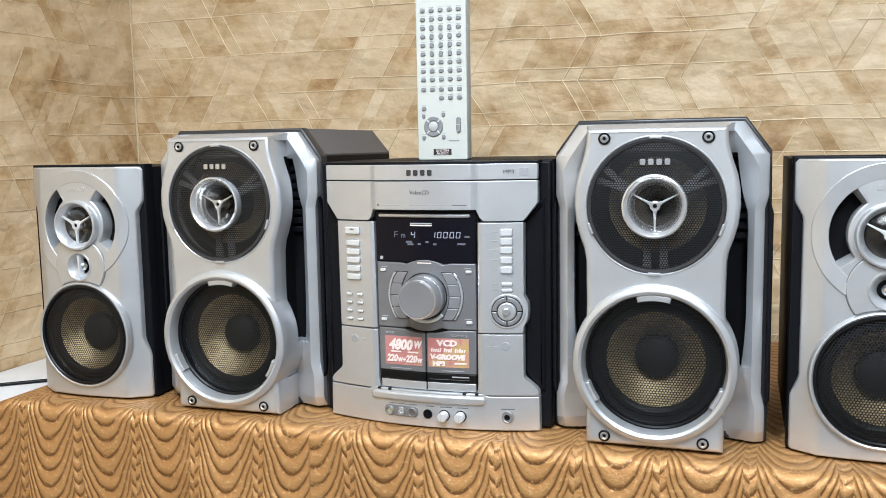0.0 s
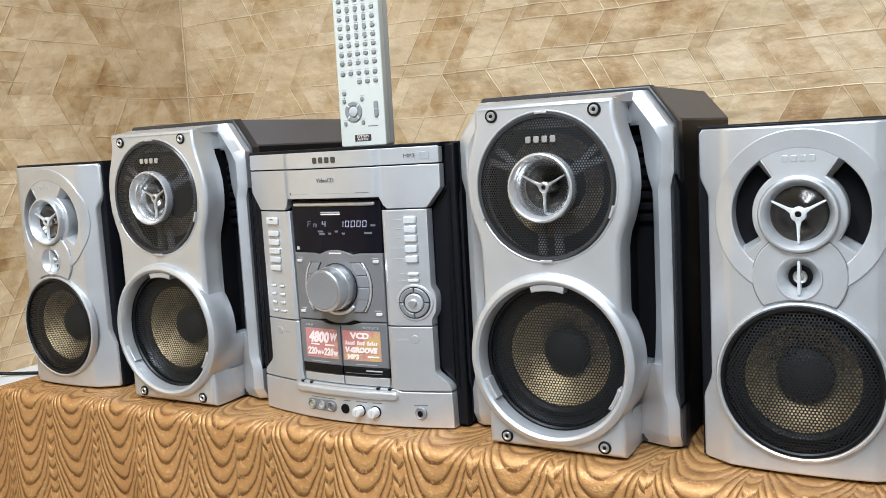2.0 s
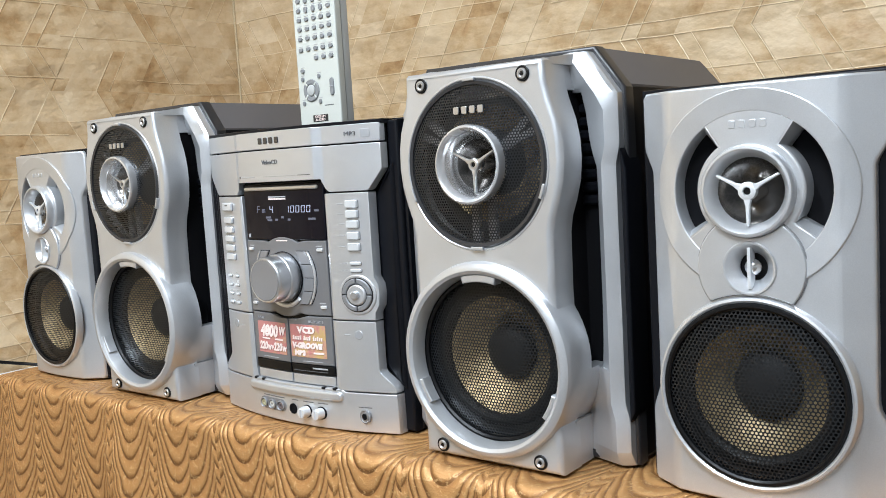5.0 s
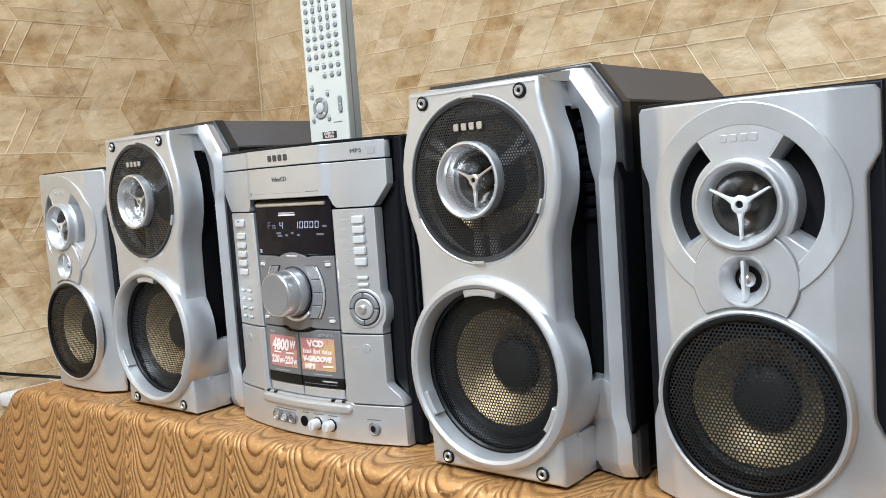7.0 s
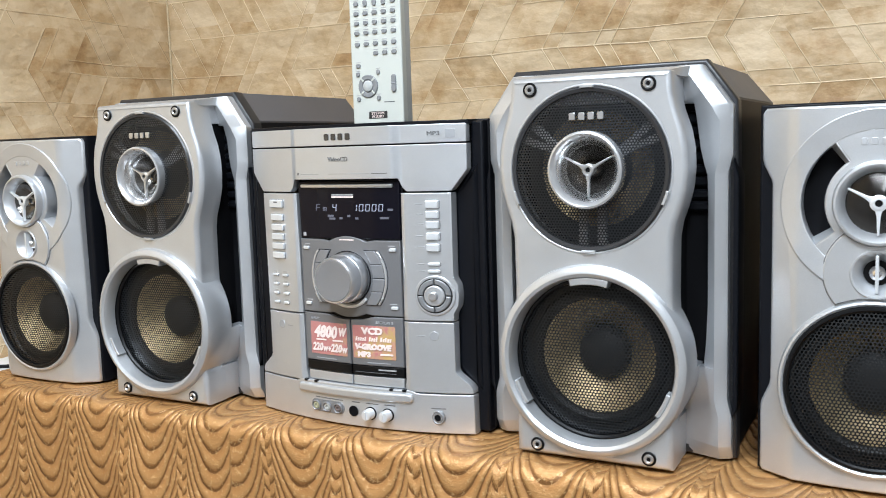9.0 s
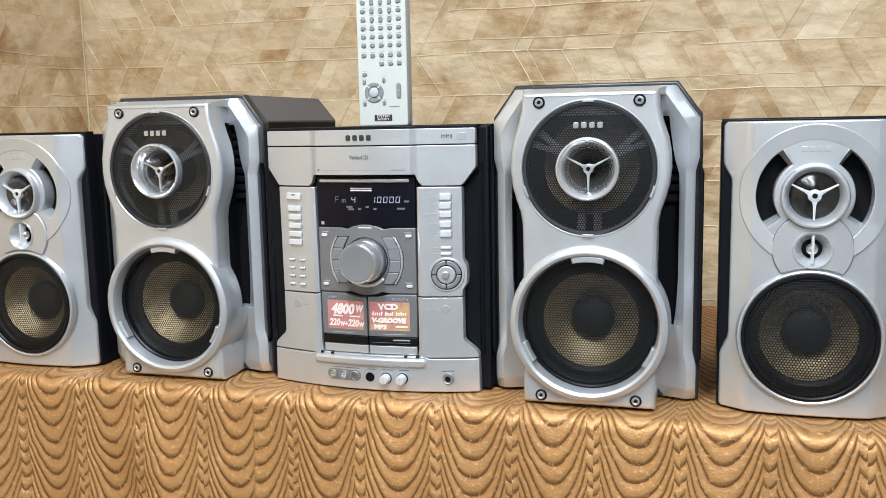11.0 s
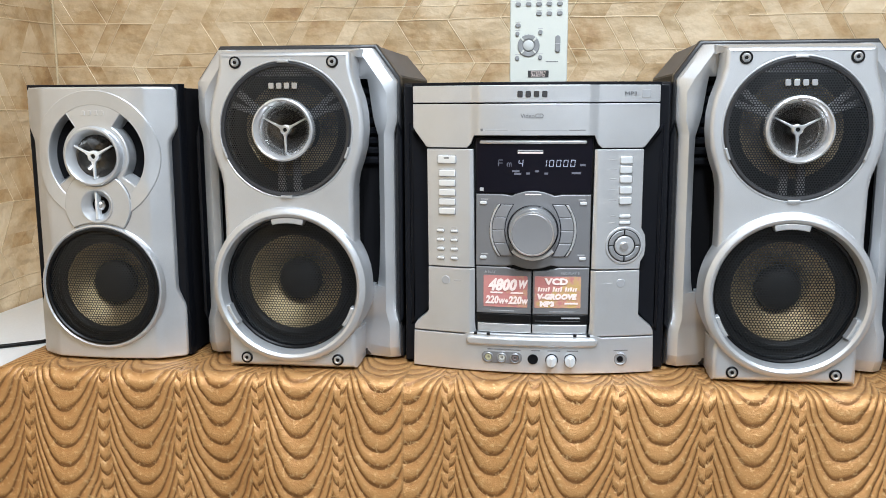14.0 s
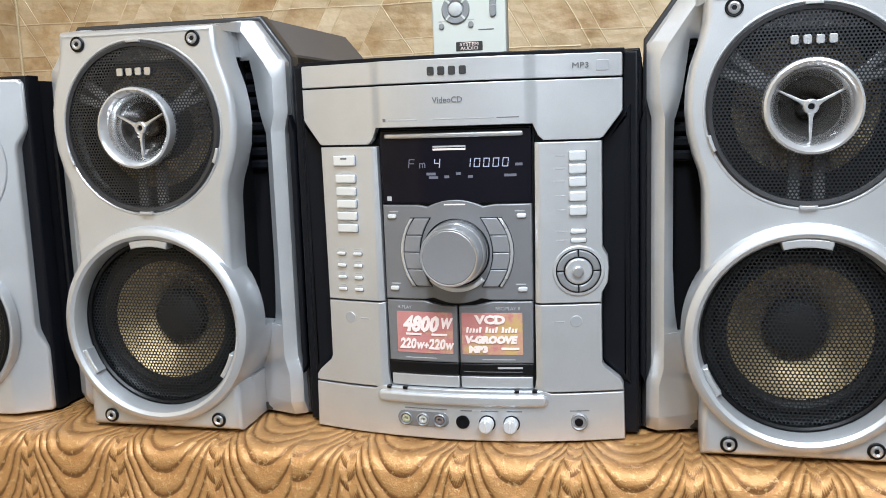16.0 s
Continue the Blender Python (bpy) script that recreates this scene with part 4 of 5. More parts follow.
# ---- the stereo ----
def stereo(m):
    st = thing("compact_stereo", m, "silver and black compact stereo with display, volume knob and cassette decks", "stereo")
    TOP, SUNK = 0.326, 0.004

    def bow(x):
        return -0.0118 + 0.022 * (x / 0.137) ** 2

    def soft(t):
        t = max(0.0, min(1.0, t))
        return t * t * (3 - 2 * t)

    def crown(x):
        """The bow with its broad middle raised between two soft ramps."""
        return bow(x) - 0.0042 * (1 - soft((abs(x) - 0.0590) / 0.0120))

    def cove(x):
        """The bow, rolling back beside the window."""
        return bow(x) + 0.0036 * soft((0.0715 - abs(x)) / 0.0080)

    RAMPS = [s * (0.0590 + 0.0015 * k) for s in (-1, 1) for k in range(10)]

    def face(name, loops, lift, depth, mat, bevel=0.001, label="", parent=st, curve=None):
        """A piece of the bowed front, standing proud of it by lift."""
        return part(name, bent(plate(loops, -lift, depth, bevel), curve or bow, 0.009, RAMPS if curve else ()), mat, parent, label)

    def pane(name, loops, lift, depth, mat, bevel=0.001, label="", parent=st):
        """A piece of the window, which is sunk into the front."""
        return face(name, loops, lift - SUNK, depth, mat, bevel, label, parent)

    def deeper(x):
        return bow(x) + SUNK

    def knob_y(x, lift=0.0):
        return bow(x) - lift

    body = part("body", plate([mirrored([(0.1505, TOP + 0.004), (0.1520, TOP - 0.004), (0.1520, 0.006), (0.149, 0.002)])], 0.034, 0.32, 0.002), BLACK_VINYL, st, "black metal case")
    for s in (-1, 1):
        cheek = [(s * 0.116, 0.070), (s * 0.135, 0.052), (s * 0.144, 0.046), (s * 0.144, 0.286), (s * 0.136, 0.280), (s * 0.116, 0.255)]
        part("cheek", bent(plate([cheek], 0.012, 0.03, 0.006), lambda x: bow(0.125)), CHARCOAL, st, "charcoal side of the front")
        part("cheek_edge", plate([rect(s * 0.1430 - 0.0070, 0.003, s * 0.1430 + 0.0070, TOP + 0.002)], 0.022, 0.02, 0.003), CHARCOAL, st)
    part("top_lip", bent(plate([rect(-0.1385, TOP - 0.001, 0.1385, TOP + 0.0035)], 0.001, 0.05, 0.001), bow, 0.009), CHARCOAL, st)
    # backing behind the seams
    face("seam_backing", [mirrored([(0.135, TOP - 0.002), (0.135, 0.28), (0.118, 0.258), (0.118, 0.068), (0.135, 0.05), (0.137, 0.004)])], -0.0125, 0.022, BLACK)
    # disc drawer
    strip = face("drawer_strip", [rect(-0.137, 0.3074, 0.137, TOP, 0.0015)], 0.0, 0.008, SILVER, 0.0006, "silver top strip", curve=crown)
    cover_half = [(0.137, 0.3058), (0.137, 0.280), (0.1345, 0.276), (0.1215, 0.2588), (0.119, 0.2578), (0.0745, 0.2578), (0.070, 0.262), (0.066, 0.2715)]
    cover = face("drawer_cover", [mirrored(cover_half)], 0.0, 0.010, SILVER, 0.0006, "silver disc drawer cover", curve=crown)
    badge(strip, -0.002, -0.0008, 0.3162, 0.0355, 0.0070, BADGE_DARK, crown)
    lettering(writing("MP3", 0.0062, 0.1045, -0.0006, 0.3145, 1.25, f=bow), PRINT_GREY, strip)
    face("disc_mark", [rect(0.1165, 0.3120, 0.1265, 0.3205, 0.001)], 0.0005, 0.001, SILVER_DULL, 0.0002, parent=strip)
    lettering(writing("VideoCD", 0.0070, -0.002, -0.0004, 0.2905, 0.95, f=crown), PRINT_GREY, cover)
    face("print_bar", [rect(-0.0535, 0.2768, -0.0285, 0.2778)], 0.0003, 0.0008, PRINT_PALE, 0.0001, parent=cover, curve=crown)
    face("print_bar", [rect(-0.0585, 0.2762, -0.0560, 0.2790)], 0.0003, 0.0008, PRINT_GREY, 0.0001, parent=cover, curve=crown)
    face("print_bar", [rect(-0.015, 0.2770, 0.036, 0.2776)], 0.0003, 0.0008, PRINT_PALE, 0.0001, parent=cover, curve=crown)
    face("print_bar", [rect(0.038, 0.2769, 0.056, 0.2777)], 0.0003, 0.0008, PRINT_GREY, 0.0001, parent=cover, curve=crown)
    # side columns
    for s, name in ((-1, "left"), (1, "right")):
        col = [(s * 0.0655, 0.1225), (s * 0.1195, 0.1225), (s * 0.1205, 0.2560), (s * 0.0670, 0.2560)]
        if s > 0:
            col = [(0.0655, 0.1225), (0.1195, 0.1225), (0.1200, 0.1305), (0.1245, 0.1385), (0.1255, 0.1495), (0.1245, 0.1605), (0.1203, 0.1685), (0.1205, 0.2560), (0.0670, 0.2560)]
        face("control_column", [col], 0.0, 0.012, SILVER, 0.0006, "silver control panel", curve=cove)
        low_half = [(s * 0.0652, 0.0575), (s * 0.0652, 0.1208), (s * 0.1195, 0.1208), (s * 0.1197, 0.070), (s * 0.1215, 0.066), (s * 0.1345, 0.0545), (s * 0.1370, 0.0500), (s * 0.1372, 0.0456), (s * 0.0635, 0.0456)]
        lower = face("lower_panel", [low_half], 0.0, 0.012, SILVER, 0.0006, "silver lower panel", curve=cove)
        face("press_mark", [circle(s * 0.099, 0.1065, 0.0050, 24)], 0.0005, 0.002, SILVER_DULL, 0.0005, parent=lower)
        face("print_bar", [rect(s * 0.085 - 0.004, 0.1058, s * 0.085 + 0.004, 0.1068)], 0.0003, 0.0008, PRINT_PALE, 0.0001, parent=lower)
    # window: display, knob panel, decks
    pane("window_frame", [[(-0.0650, 0.0480), (0.0650, 0.0480), (0.0665, 0.2705), (-0.0665, 0.2705)]], -0.0035, 0.008, BLACK, 0.001)
    disp = pane("display", [[(-0.0638, 0.2070), (0.0638, 0.2070), (0.0648, 0.2690), (-0.0648, 0.2690)]], 0.0006, 0.005, DISPLAY_GLASS, 0.0015, "glossy black display with lit digits")
    pane("display_lip", [rect(-0.0600, 0.2620, 0.0580, 0.2662, 0.0018)], 0.0030, 0.003, STEEL, 0.0014, parent=disp)
    pane("print_bar", [rect(-0.0175, 0.2540, 0.0105, 0.2554)], 0.0010, 0.0008, PRINT_PALE, 0.0001, parent=disp)
    pane("print_bar", [rect(-0.0175, 0.2516, 0.0105, 0.2532)], 0.0010, 0.0008, PRINT_WHITE, 0.0001, parent=disp)
    lettering(writing("m", 0.0098, -0.0268, -0.0012, 0.2372, 0.8, f=deeper), DIGITS_DIM, disp)
    DIGIT_ROW = [("F", -0.0395, DIGITS_DIM), ("4", -0.0170, DIGITS)] + [(ch, 0.0090 + 0.0078 * k, DIGITS) for k, ch in enumerate("10000")]
    for ch, dx, glow in DIGIT_ROW:
        for piece in segment_digit(ch, dx, 0.2372, 0.0051, 0.0075, -0.0010, deeper):
            part("digit_segment", piece, glow, disp)
    for x0, z0, w in ((0.0510, 0.2378, 0.006), (-0.0235, 0.2310, 0.008), (-0.0215, 0.2280, 0.008), (0.0420, 0.2290, 0.010), (-0.008, 0.2285, 0.004), (0.002, 0.2310, 0.004), (0.012, 0.2285, 0.004)):
        pane("lit_mark", [rect(x0, z0, x0 + w, z0 + 0.0022)], 0.0010, 0.0008, DIGITS_DIM, 0.0001, parent=disp)
    pane("sensor_mark", [rect(-0.0595, 0.2095, -0.0555, 0.2135)], 0.0010, 0.0008, PRINT_PALE, 0.0001, parent=disp)
    K = 0.1660
    top_edge = [(-0.0638, 0.2062), (-0.0330, 0.2062)] + arc(0, K - 0.006, 0.0505, 118, 62, 12) + [(0.0330, 0.2062), (0.0638, 0.2062)]
    low_edge = [(0.0638, 0.1250), (0.0300, 0.1250)] + arc(0, K + 0.004, 0.0480, -65, -115, 12) + [(-0.0300, 0.1250), (-0.0638, 0.1250)]
    kp = pane("knob_panel", [top_edge + low_edge], 0.0012, 0.007, PANEL_GREY, 0.0012, "grey panel round the volume knob")
    for s in (-1, 1):
        pane("arc_bezel", [arc_band(s, K, -0.0296, 0.0296, -0.0008, 0.0490)], 0.0018, 0.004, CHARCOAL, 0.0006, parent=kp)
        for k in range(4):
            z0 = -0.0290 + 0.0146 * k
            pane("arc_button", [arc_band(s, K, z0, z0 + 0.0141, 0.0, 0.0454)], 0.0032, 0.004, MID_GREY, 0.0008, parent=kp)
        pane("arc_rim", [arc_band(s, K, -0.0290, 0.0289, None, 0.0486)], 0.0034, 0.004, HORN_SILVER, 0.0010, "bright silver rim", kp)
        for z in (0.1965, 0.1345):
            pane("corner_button", [rect(s * 0.0555 - 0.0038, z - 0.0018, s * 0.0555 + 0.0038, z + 0.0018, 0.0012)], 0.0030, 0.003, BUTTON_SILVER, 0.0008, parent=kp)
            pane("print_bar", [rect(s * 0.0540 - 0.004, z + 0.0035, s * 0.0540 + 0.004, z + 0.0045)], 0.0015, 0.0006, PRINT_PALE, 0.0001, parent=kp)
    pane("print_bar", [rect(-0.009, 0.2058, 0.009, 0.2070)], 0.0015, 0.0008, PRINT_WHITE, 0.0001, parent=kp)
    part("knob_well", lathe([(0.0288, -0.0078), (0.0286, -0.0095), (0.0280, -0.0099), (0.0268, -0.0073)], 0, K, 56), CHARCOAL, kp)
    part("crescent", plate([ring_sector(0, K, 0.0300, 0.0340, 225, 315, 18)], -0.0112, 0.006, 0.0016), BUTTON_SILVER, kp)
    knob = part("volume_knob", lathe([(0.0265, -0.0080), (0.0265, -0.0200), (0.0260, -0.0215), (0.0254, -0.0220), (0.0250, -0.0345), (0.0243, -0.0368), (0.0232, -0.0378), (0.0221, -0.0376), (0.0207, -0.0368), (0.0110, -0.0362), (0.0000, -0.0361)], 0, K, 72), STEEL, st, "large silver volume knob")
    part("knob_cap", lathe([(0.0223, -0.0378), (0.0216, -0.0382), (0.011, -0.0376), (0, -0.0375)], 0, K, 56), MID_GREY, knob)
    for s in (-1, 1):
        dip = [(s * 0.0008, 0.1195), (s * 0.014, 0.1200), (s * 0.030, 0.1238), (s * 0.0635, 0.1238), (s * 0.0630, 0.0700), (s * 0.0008, 0.0700)]
        deck = pane("cassette_door", [dip], 0.0010, 0.007, PANEL_GREY, 0.0012, "grey cassette door with a printed sticker")
        pane("door_foot", [rect(min(s * 0.0008, s * 0.0630), 0.0590, max(s * 0.0008, s * 0.0630), 0.0695)], 0.0006, 0.006, BLACK, 0.0010, parent=deck)
        pane("print_bar", [rect(s * 0.034 - 0.014, 0.0730, s * 0.034 + 0.014, 0.0738)], 0.0013, 0.0006, PRINT_PALE, 0.0001, parent=deck)
        x0, x1 = (-0.0550, -0.0050) if s < 0 else (0.0030, 0.0545)
        pane("sticker", [rect(x0, 0.0778, x1, 0.1140, 0.001)], 0.0014, 0.0008, STICKER, 0.0001, "red and orange printed sticker", deck)
        if s < 0:
            lettering(writing("4800", 0.0180, -0.0340, -0.0020, 0.0975, 0.86, 0.25, deeper, 0.0009), PRINT_WHITE, deck)
            lettering(writing("W", 0.0120, -0.0112, -0.0020, 0.1005, 0.72, 0.25, deeper, 0.0007), PRINT_WHITE, deck)
            for text, tx, size in (("220", -0.0455, 0.0120), ("W", -0.0345, 0.0072), ("+", -0.0290, 0.0080), ("220", -0.0195, 0.0120), ("W", -0.0085, 0.0072)):
                lettering(writing(text, size, tx, -0.0020, 0.0820, 0.80, 0.2, deeper, 0.0005), PRINT_WHITE, deck)
            pane("print_bar", [rect(-0.047, 0.0935, -0.033, 0.0952)], 0.0020, 0.0006, PRINT_WHITE, 0.0001, parent=deck)
            pane("print_bar", [rect(-0.024, 0.0935, -0.010, 0.0952)], 0.0020, 0.0006, PRINT_WHITE, 0.0001, parent=deck)
            lettering(writing("A PLAY", 0.0040, -0.0475, -0.0014, 0.1165, 1.0, f=deeper), PRINT_PALE, deck)
        else:
            lettering(writing("VCD", 0.0098, 0.0275, -0.0020, 0.1050, 1.25, 0.0, deeper, 0.0005), PRINT_WHITE, deck)
            for k in range(16):
                if k not in (5, 10):
                    x0, top = 0.0065 + 0.00275 * k, 0.1018 if k in (0, 4, 6, 9, 11, 13) else 0.1006
                    pane("print_bar", [[(x0, 0.0970), (x0 + 0.0018, 0.0970), (x0 + 0.0026, top), (x0 + 0.0008, top)]], 0.0020, 0.0006, PRINT_WHITE, 0.0001, parent=deck)
            lettering(writing("V-GROOVE", 0.0082, 0.0275, -0.0020, 0.0882, 1.05, 0.15, deeper, 0.0006), PRINT_WHITE, deck)
            lettering(writing("MP3", 0.0076, 0.0170, -0.0020, 0.0800, 1.2, 0.0, deeper, 0.0005), PRINT_WHITE, deck)
            pane("print_bar", [rect(0.0365, 0.0822, 0.0515, 0.0840)], 0.0020, 0.0006, PRINT_WHITE, 0.0001, parent=deck)
            lettering(writing("REC/PLAY B", 0.0040, 0.0425, -0.0014, 0.1165, 1.0, f=deeper), PRINT_PALE, deck)
            pane("print_bar", [rect(0.033, 0.0652, 0.054, 0.0668)], 0.0010, 0.0006, PRINT_PALE, 0.0001, parent=deck)
            pane("print_bar", [rect(0.004, 0.0622, 0.054, 0.0627)], 0.0010, 0.0006, PRINT_GREY, 0.0001, parent=deck)
        pane("deck_sill", [rect(min(s * 0.0008, s * 0.0620), 0.0475, max(s * 0.0008, s * 0.0620), 0.0580)], -0.0005, 0.006, SILVER, 0.001)
    # bottom panel
    low_panel = face("bottom_panel", [[(-0.1385, 0.0020), (0.1385, 0.0020), (0.1375, 0.0438), (0.0780, 0.0438), (0.0720, 0.0465), (-0.0720, 0.0465), (-0.0780, 0.0438), (-0.1375, 0.0438)]], 0.0, 0.012, SILVER, 0.0008, "silver bottom panel with sockets")
    lip = rect(-0.0750, 0.0330, 0.0750, 0.0435, 0.0050)
    face("tray_lip", [lip], 0.0035, 0.006, SILVER, 0.0030, "raised rounded lip", low_panel)
    for x in (-0.064, -0.049, 0.049, 0.064):
        face("clip", [rect(x - 0.002, 0.0450, x + 0.002, 0.0475)], 0.0012, 0.004, BLACK, 0.0004, parent=low_panel)
    face("socket_plate", [rect(-0.0568, 0.0125, -0.0102, 0.0265, 0.0065)], 0.0006, 0.002, GREY, 0.0005, parent=low_panel)
    for x, mat in ((-0.0488, YELLOW), (-0.0335, IVORY), (-0.0182, RED)):
        y = knob_y(x)
        jack = part("video_socket", lathe([(0.0058, y + 0.001), (0.0058, y - 0.0025), (0.0050, y - 0.0030), (0.0045, y - 0.0025), (0.0040, y - 0.0004), (0, y - 0.0004)], x, 0.0193, 24), SPOKE_GREY, low_panel)
        part("insert", lathe([(0.0038, y - 0.0008), (0.0036, y - 0.0020), (0.0020, y - 0.0022), (0.0014, y - 0.0006), (0, y - 0.0006)], x, 0.0193, 20), mat, jack)
    y = knob_y(0.002)
    part("microphone_socket", lathe([(0.0060, y - 0.0004), (0.0058, y - 0.0012), (0.0040, y - 0.0012), (0.0038, y - 0.0004), (0, y - 0.0004)], 0.002, 0.0185, 24), SLOT_BLACK, low_panel)
    for x in (0.0232, 0.0440):
        y = knob_y(x)
        k = part("level_knob", lathe([(0.0062, y), (0.0060, y - 0.009), (0.0052, y - 0.0105), (0, y - 0.0108)], x, 0.0180, 28), BUTTON_SILVER, low_panel, "small round silver knob")
        part("knob_collar", lathe([(0.0072, y + 0.001), (0.0072, y - 0.0006), (0.0060, y - 0.0008)], x, 0.0180, 28), CHARCOAL, k)
        part("knob_ridge", box(x - 0.0008, y - 0.0125, 0.0135, x + 0.0008, y - 0.0100, 0.0225, 0.0004, 1), BUTTON_SILVER, k)
    for x0, x1 in ((0.000, 0.010), (0.018, 0.033), (0.040, 0.053), (0.093, 0.109), (-0.050, -0.012)):
        face("print_bar", [rect(x0, 0.0282, x1, 0.0292)], 0.0003, 0.0006, PRINT_GREY, 0.0001, parent=low_panel)
    y = knob_y(0.1005)
    jack = part("phones_socket", lathe([(0.0078, y + 0.001), (0.0076, y - 0.0012), (0.0064, y - 0.0018), (0.0052, y - 0.0010), (0.0050, y - 0.0016), (0.0036, y - 0.0016), (0.0030, y + 0.003), (0, y + 0.003)], 0.1005, 0.0190, 28), SPOKE_GREY, low_panel)
    part("hole", lathe([(0.0036, y - 0.0019), (0.0033, y - 0.0021), (0, y - 0.0021)], 0.1005, 0.0190, 24), SLOT_BLACK, jack)
    # buttons
    def button(x, z, w, h, lift=0.0032, r=0.0014):
        face("button", [rect(x - w / 2, z - h / 2, x + w / 2, z + h / 2, min(r, h * 0.45))], lift, 0.004, BUTTON_SILVER, 0.0010, "small bright silver button")
        # grey plate added behind the button to stand in for its soft shadow
        face("button_shadow", [rect(x - w / 2 - 0.0004, z - h / 2 - 0.0006, x + w / 2 + 0.0006, z + h / 2 + 0.0003, 0.0014)], 0.0004, 0.002, GREY, 0.0002)

    button(-0.0975, 0.2445, 0.0210, 0.0088)
    for z in (0.2290, 0.2180, 0.2073, 0.1967, 0.1862):
        button(-0.0970, z, 0.0192, 0.0072)
        face("print_bar", [rect(-0.1015, z + 0.0046, -0.0925, z + 0.0053)], 0.0003, 0.0006, PRINT_PALE, 0.0001)
    face("print_bar", [rect(-0.1005, 0.2455, -0.0945, 0.2470)], 0.0035, 0.0008, PRINT_GREY, 0.0001)
    for z in (0.1635, 0.1530, 0.1425, 0.1320):
        for x in (-0.1050, -0.0890):
            button(x, z, 0.0082, 0.0030, 0.0022, 0.0012)
            face("print_bar", [rect(x - 0.003, z + 0.0034, x + 0.003, z + 0.0042)], 0.0003, 0.0006, PRINT_PALE, 0.0001)
    for z in (0.2445, 0.2340, 0.2235, 0.2115, 0.1998):
        button(0.1015, z, 0.0136, 0.0080)
        face("print_bar", [rect(0.0835, z - 0.0002, 0.0915, z + 0.0008)], 0.0003, 0.0006, PRINT_PALE, 0.0001)
    for z in (0.1825, 0.1750):
        button(0.1015, z, 0.0125, 0.0036, 0.0022)
        face("print_bar", [rect(0.0845, z - 0.0004, 0.0915, z + 0.0006)], 0.0003, 0.0006, PRINT_PALE, 0.0001)
    y = knob_y(0.1015)
    DX, DZ = 0.1015, 0.1495
    dial = face("cursor_dial", [circle(DX, DZ, 0.0212, 48)], 0.0016, 0.006, SILVER, 0.0012, "round silver cursor dial")
    face("dial_well", [circle(DX, DZ, 0.0184, 48)], 0.0019, 0.002, BLACK, 0.0001, parent=dial)
    for k in range(4):
        face("dial_key", [ring_sector(DX, DZ, 0.0120, 0.0174, k * 90 + 2, k * 90 + 88, 12)], 0.0034, 0.003, SPOKE_GREY, 0.0012, parent=dial)
    face("dial_centre", [circle(DX, DZ, 0.0110, 36)], 0.0040, 0.004, SILVER, 0.0018, parent=dial)
    face("dial_nub", [circle(DX, DZ, 0.0046, 24)], 0.0075, 0.006, STEEL, 0.0014, "small chrome stick", dial)
    for x in (-0.11, 0.11):
        for yy in (0.05, 0.33):
            part("foot", box(x - 0.012, yy - 0.012, 0.0, x + 0.012, yy + 0.012, 0.003, 0.0005, 1), RUBBER, st)
    return st


stereo(pose(-0.0040, 0, TABLE_Z))


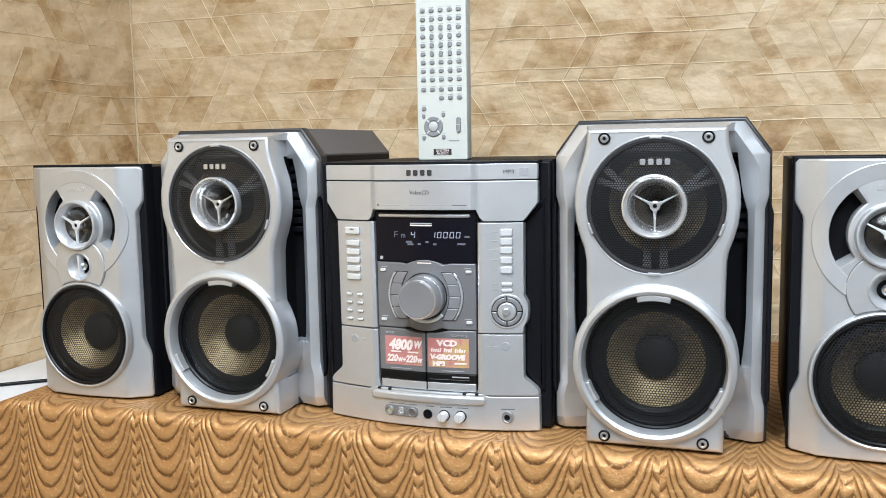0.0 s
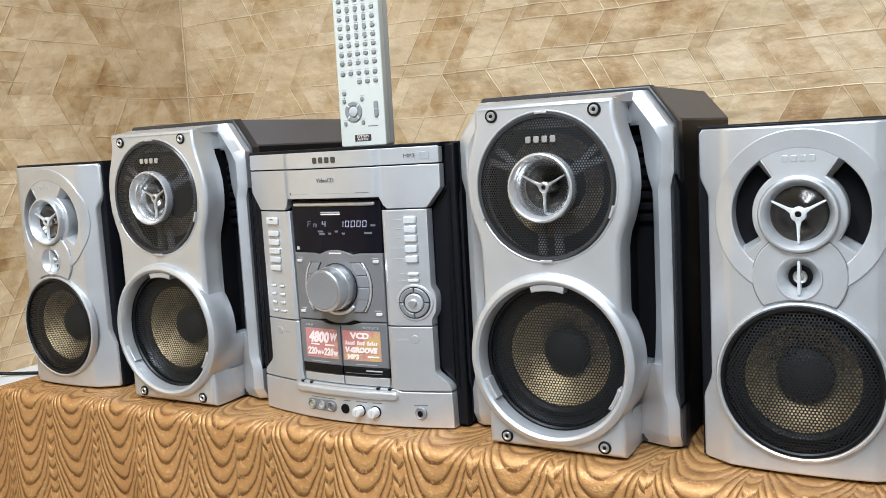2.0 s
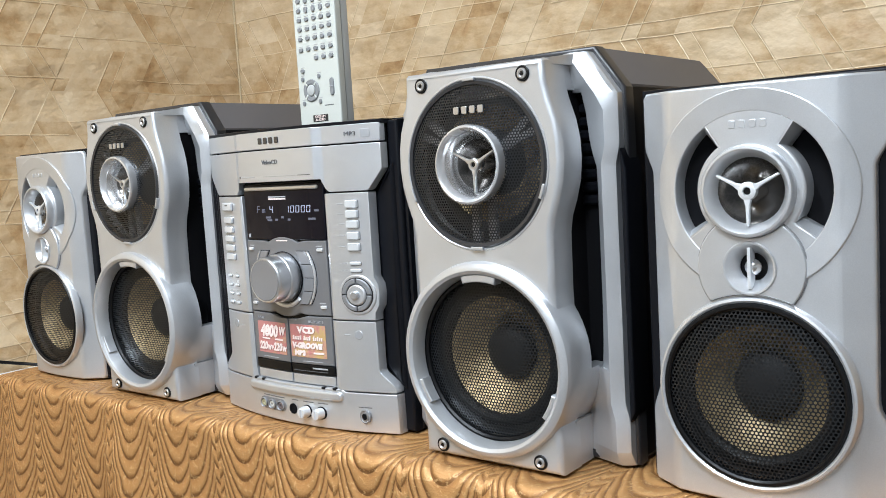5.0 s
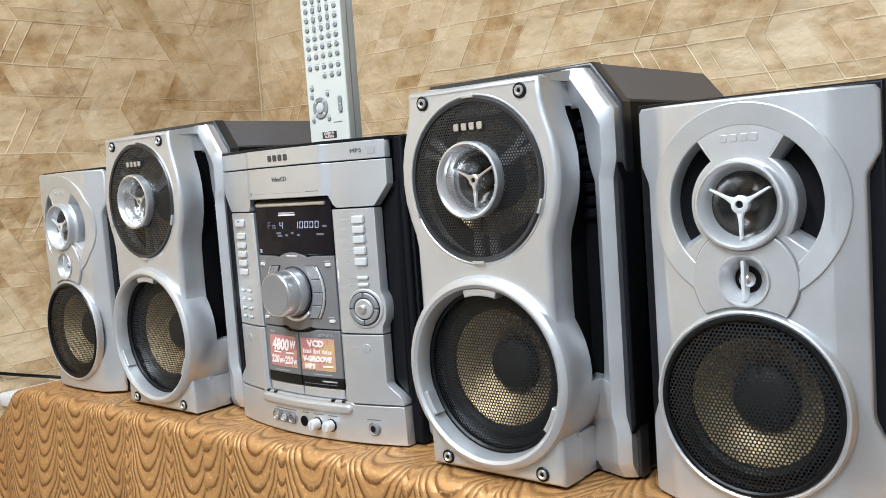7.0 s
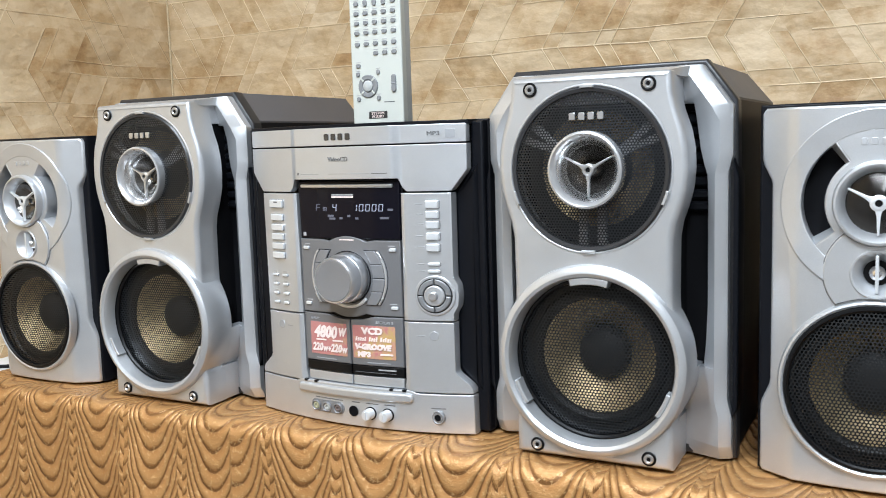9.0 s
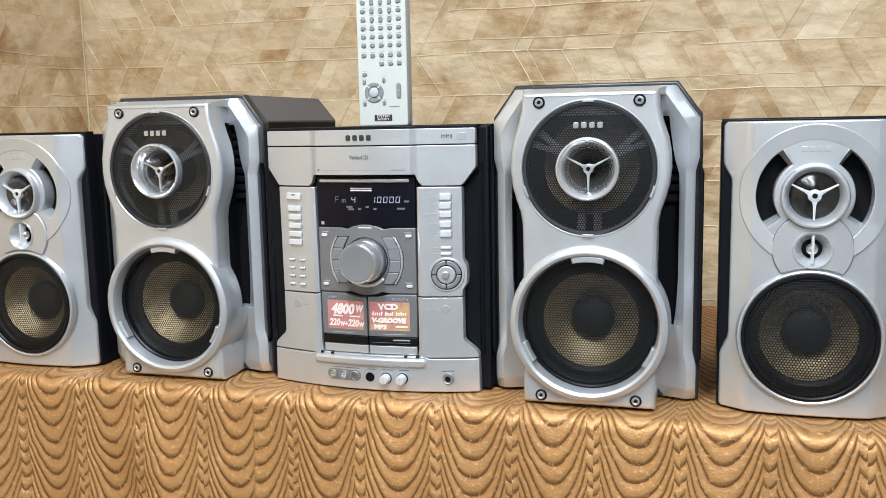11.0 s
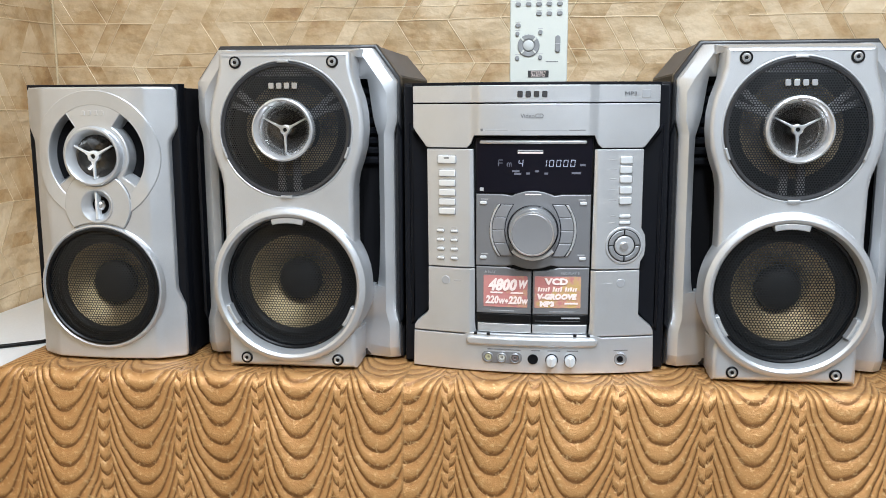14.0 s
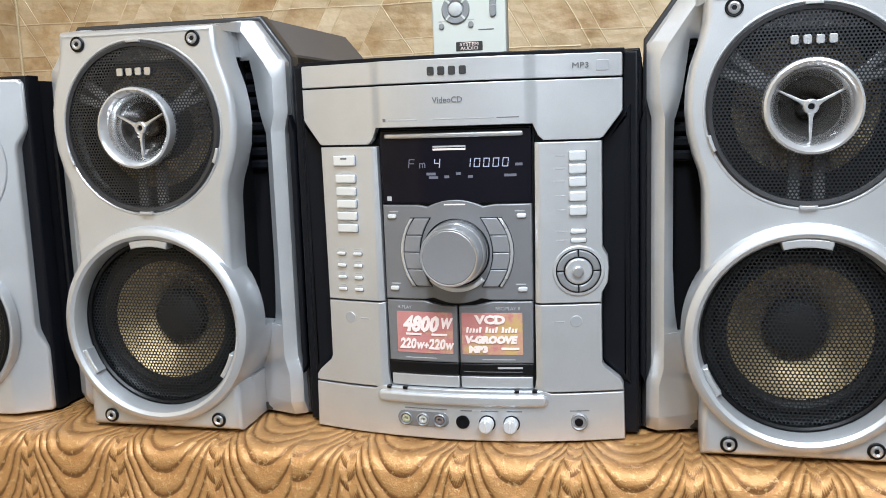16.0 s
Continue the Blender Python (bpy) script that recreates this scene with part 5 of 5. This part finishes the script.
# ---- remote control standing on the stereo ----
def remote_control(m):
    rc = thing("remote_control", m, "slim white remote control standing upright on the stereo", "remote control")
    W, L, T = 0.0665, 0.222, 0.021
    part("front", plate([rect(-W / 2, 0.0, W / 2, L, 0.003)], 0.0, 0.009, 0.0015), WHITE_PLASTIC, rc, "white plastic front")
    part("back", plate([rect(-W / 2 + 0.001, 0.0, W / 2 - 0.001, L, 0.003)], 0.0095, T - 0.0095, 0.003), PALE_SHELL, rc, "pale grey back shell")

    def key(x, z, w, h, r, y=0.0):
        part("key", plate([rect(x - w / 2, z - h / 2, x + w / 2, z + h / 2, r)], -0.0016, 0.002, 0.0006), BUTTON_GREY, rc)
        part("print_bar", plate([rect(x - 0.003, z + h / 2 + 0.0012, x + 0.003, z + h / 2 + 0.0020)], -0.0003, 0.0006, 0.0001), PRINT_PALE, rc)

    cols = [-0.0238 + 0.0119 * k for k in range(5)]
    for row in range(11):
        z = 0.0785 + 0.0107 * row + (0.0016 if row > 1 else 0.0)
        for k, x in enumerate(cols):
            if row == 0 and k < 2:
                continue
            tall_key = row in (5, 6, 7, 8) and 0 < k < 4
            key(x, z, 0.0052 if tall_key else 0.0064, 0.0068 if tall_key else 0.0046, 0.0020)
    key(-0.0238, 0.0655, 0.0060, 0.0046, 0.002)
    for x, z in ((-0.0245, 0.0560), (0.0020, 0.0575), (-0.0245, 0.0285), (0.0020, 0.0290)):
        key(x, z, 0.0046, 0.0052, 0.002)
    pad = part("cursor_pad", lathe([(0.0128, 0.001), (0.0126, -0.0010), (0.0118, -0.0016), (0.0080, -0.0014), (0.0070, -0.0004), (0, -0.0004)], -0.0115, 0.0425, 40), BUTTON_GREY, rc, "round grey cursor pad")
    part("centre_key", lathe([(0.0062, 0.0), (0.0060, -0.0018), (0.0050, -0.0024), (0, -0.0024)], -0.0115, 0.0425, 32), PALE_SHELL, pad)
    for k in range(4):
        part("pad_gap", moved(plate([rect(0.0075, -0.0009, 0.0122, 0.0009)], -0.0019, 0.001, 0.0002), pose(-0.0115, 0, 0.0425, 0, 45 + 90 * k, 0)), WHITE_PLASTIC, pad)
    part("rocker", plate([rect(0.0190, 0.0345, 0.0250, 0.0540, 0.003)], -0.0018, 0.003, 0.0008), BUTTON_GREY, rc, "grey rocker key")
    part("rocker_line", plate([rect(0.0192, 0.0438, 0.0248, 0.0446)], -0.0022, 0.001, 0.0002), PRINT_PALE, rc)
    tag = part("name_plate", plate([rect(-0.0120, 0.0062, 0.0120, 0.0142, 0.0004)], -0.0004, 0.001, 0.0002), PRINT_BLACK, rc, "black printed plate")
    lettering(writing("SYSTEM", 0.0042, 0.0, -0.0007, 0.0106, 1.2), PRINT_WHITE, tag)
    lettering(writing("AUDIO", 0.0042, 0.0, -0.0007, 0.0070, 1.2), PRINT_WHITE, tag)
    part("print_bar", plate([rect(0.0085, 0.0236, 0.0225, 0.0246)], -0.0003, 0.0006, 0.0001), PRINT_GREY, rc)
    return rc


remote_control(pose(-0.0015, 0.062, TABLE_Z + 0.330))
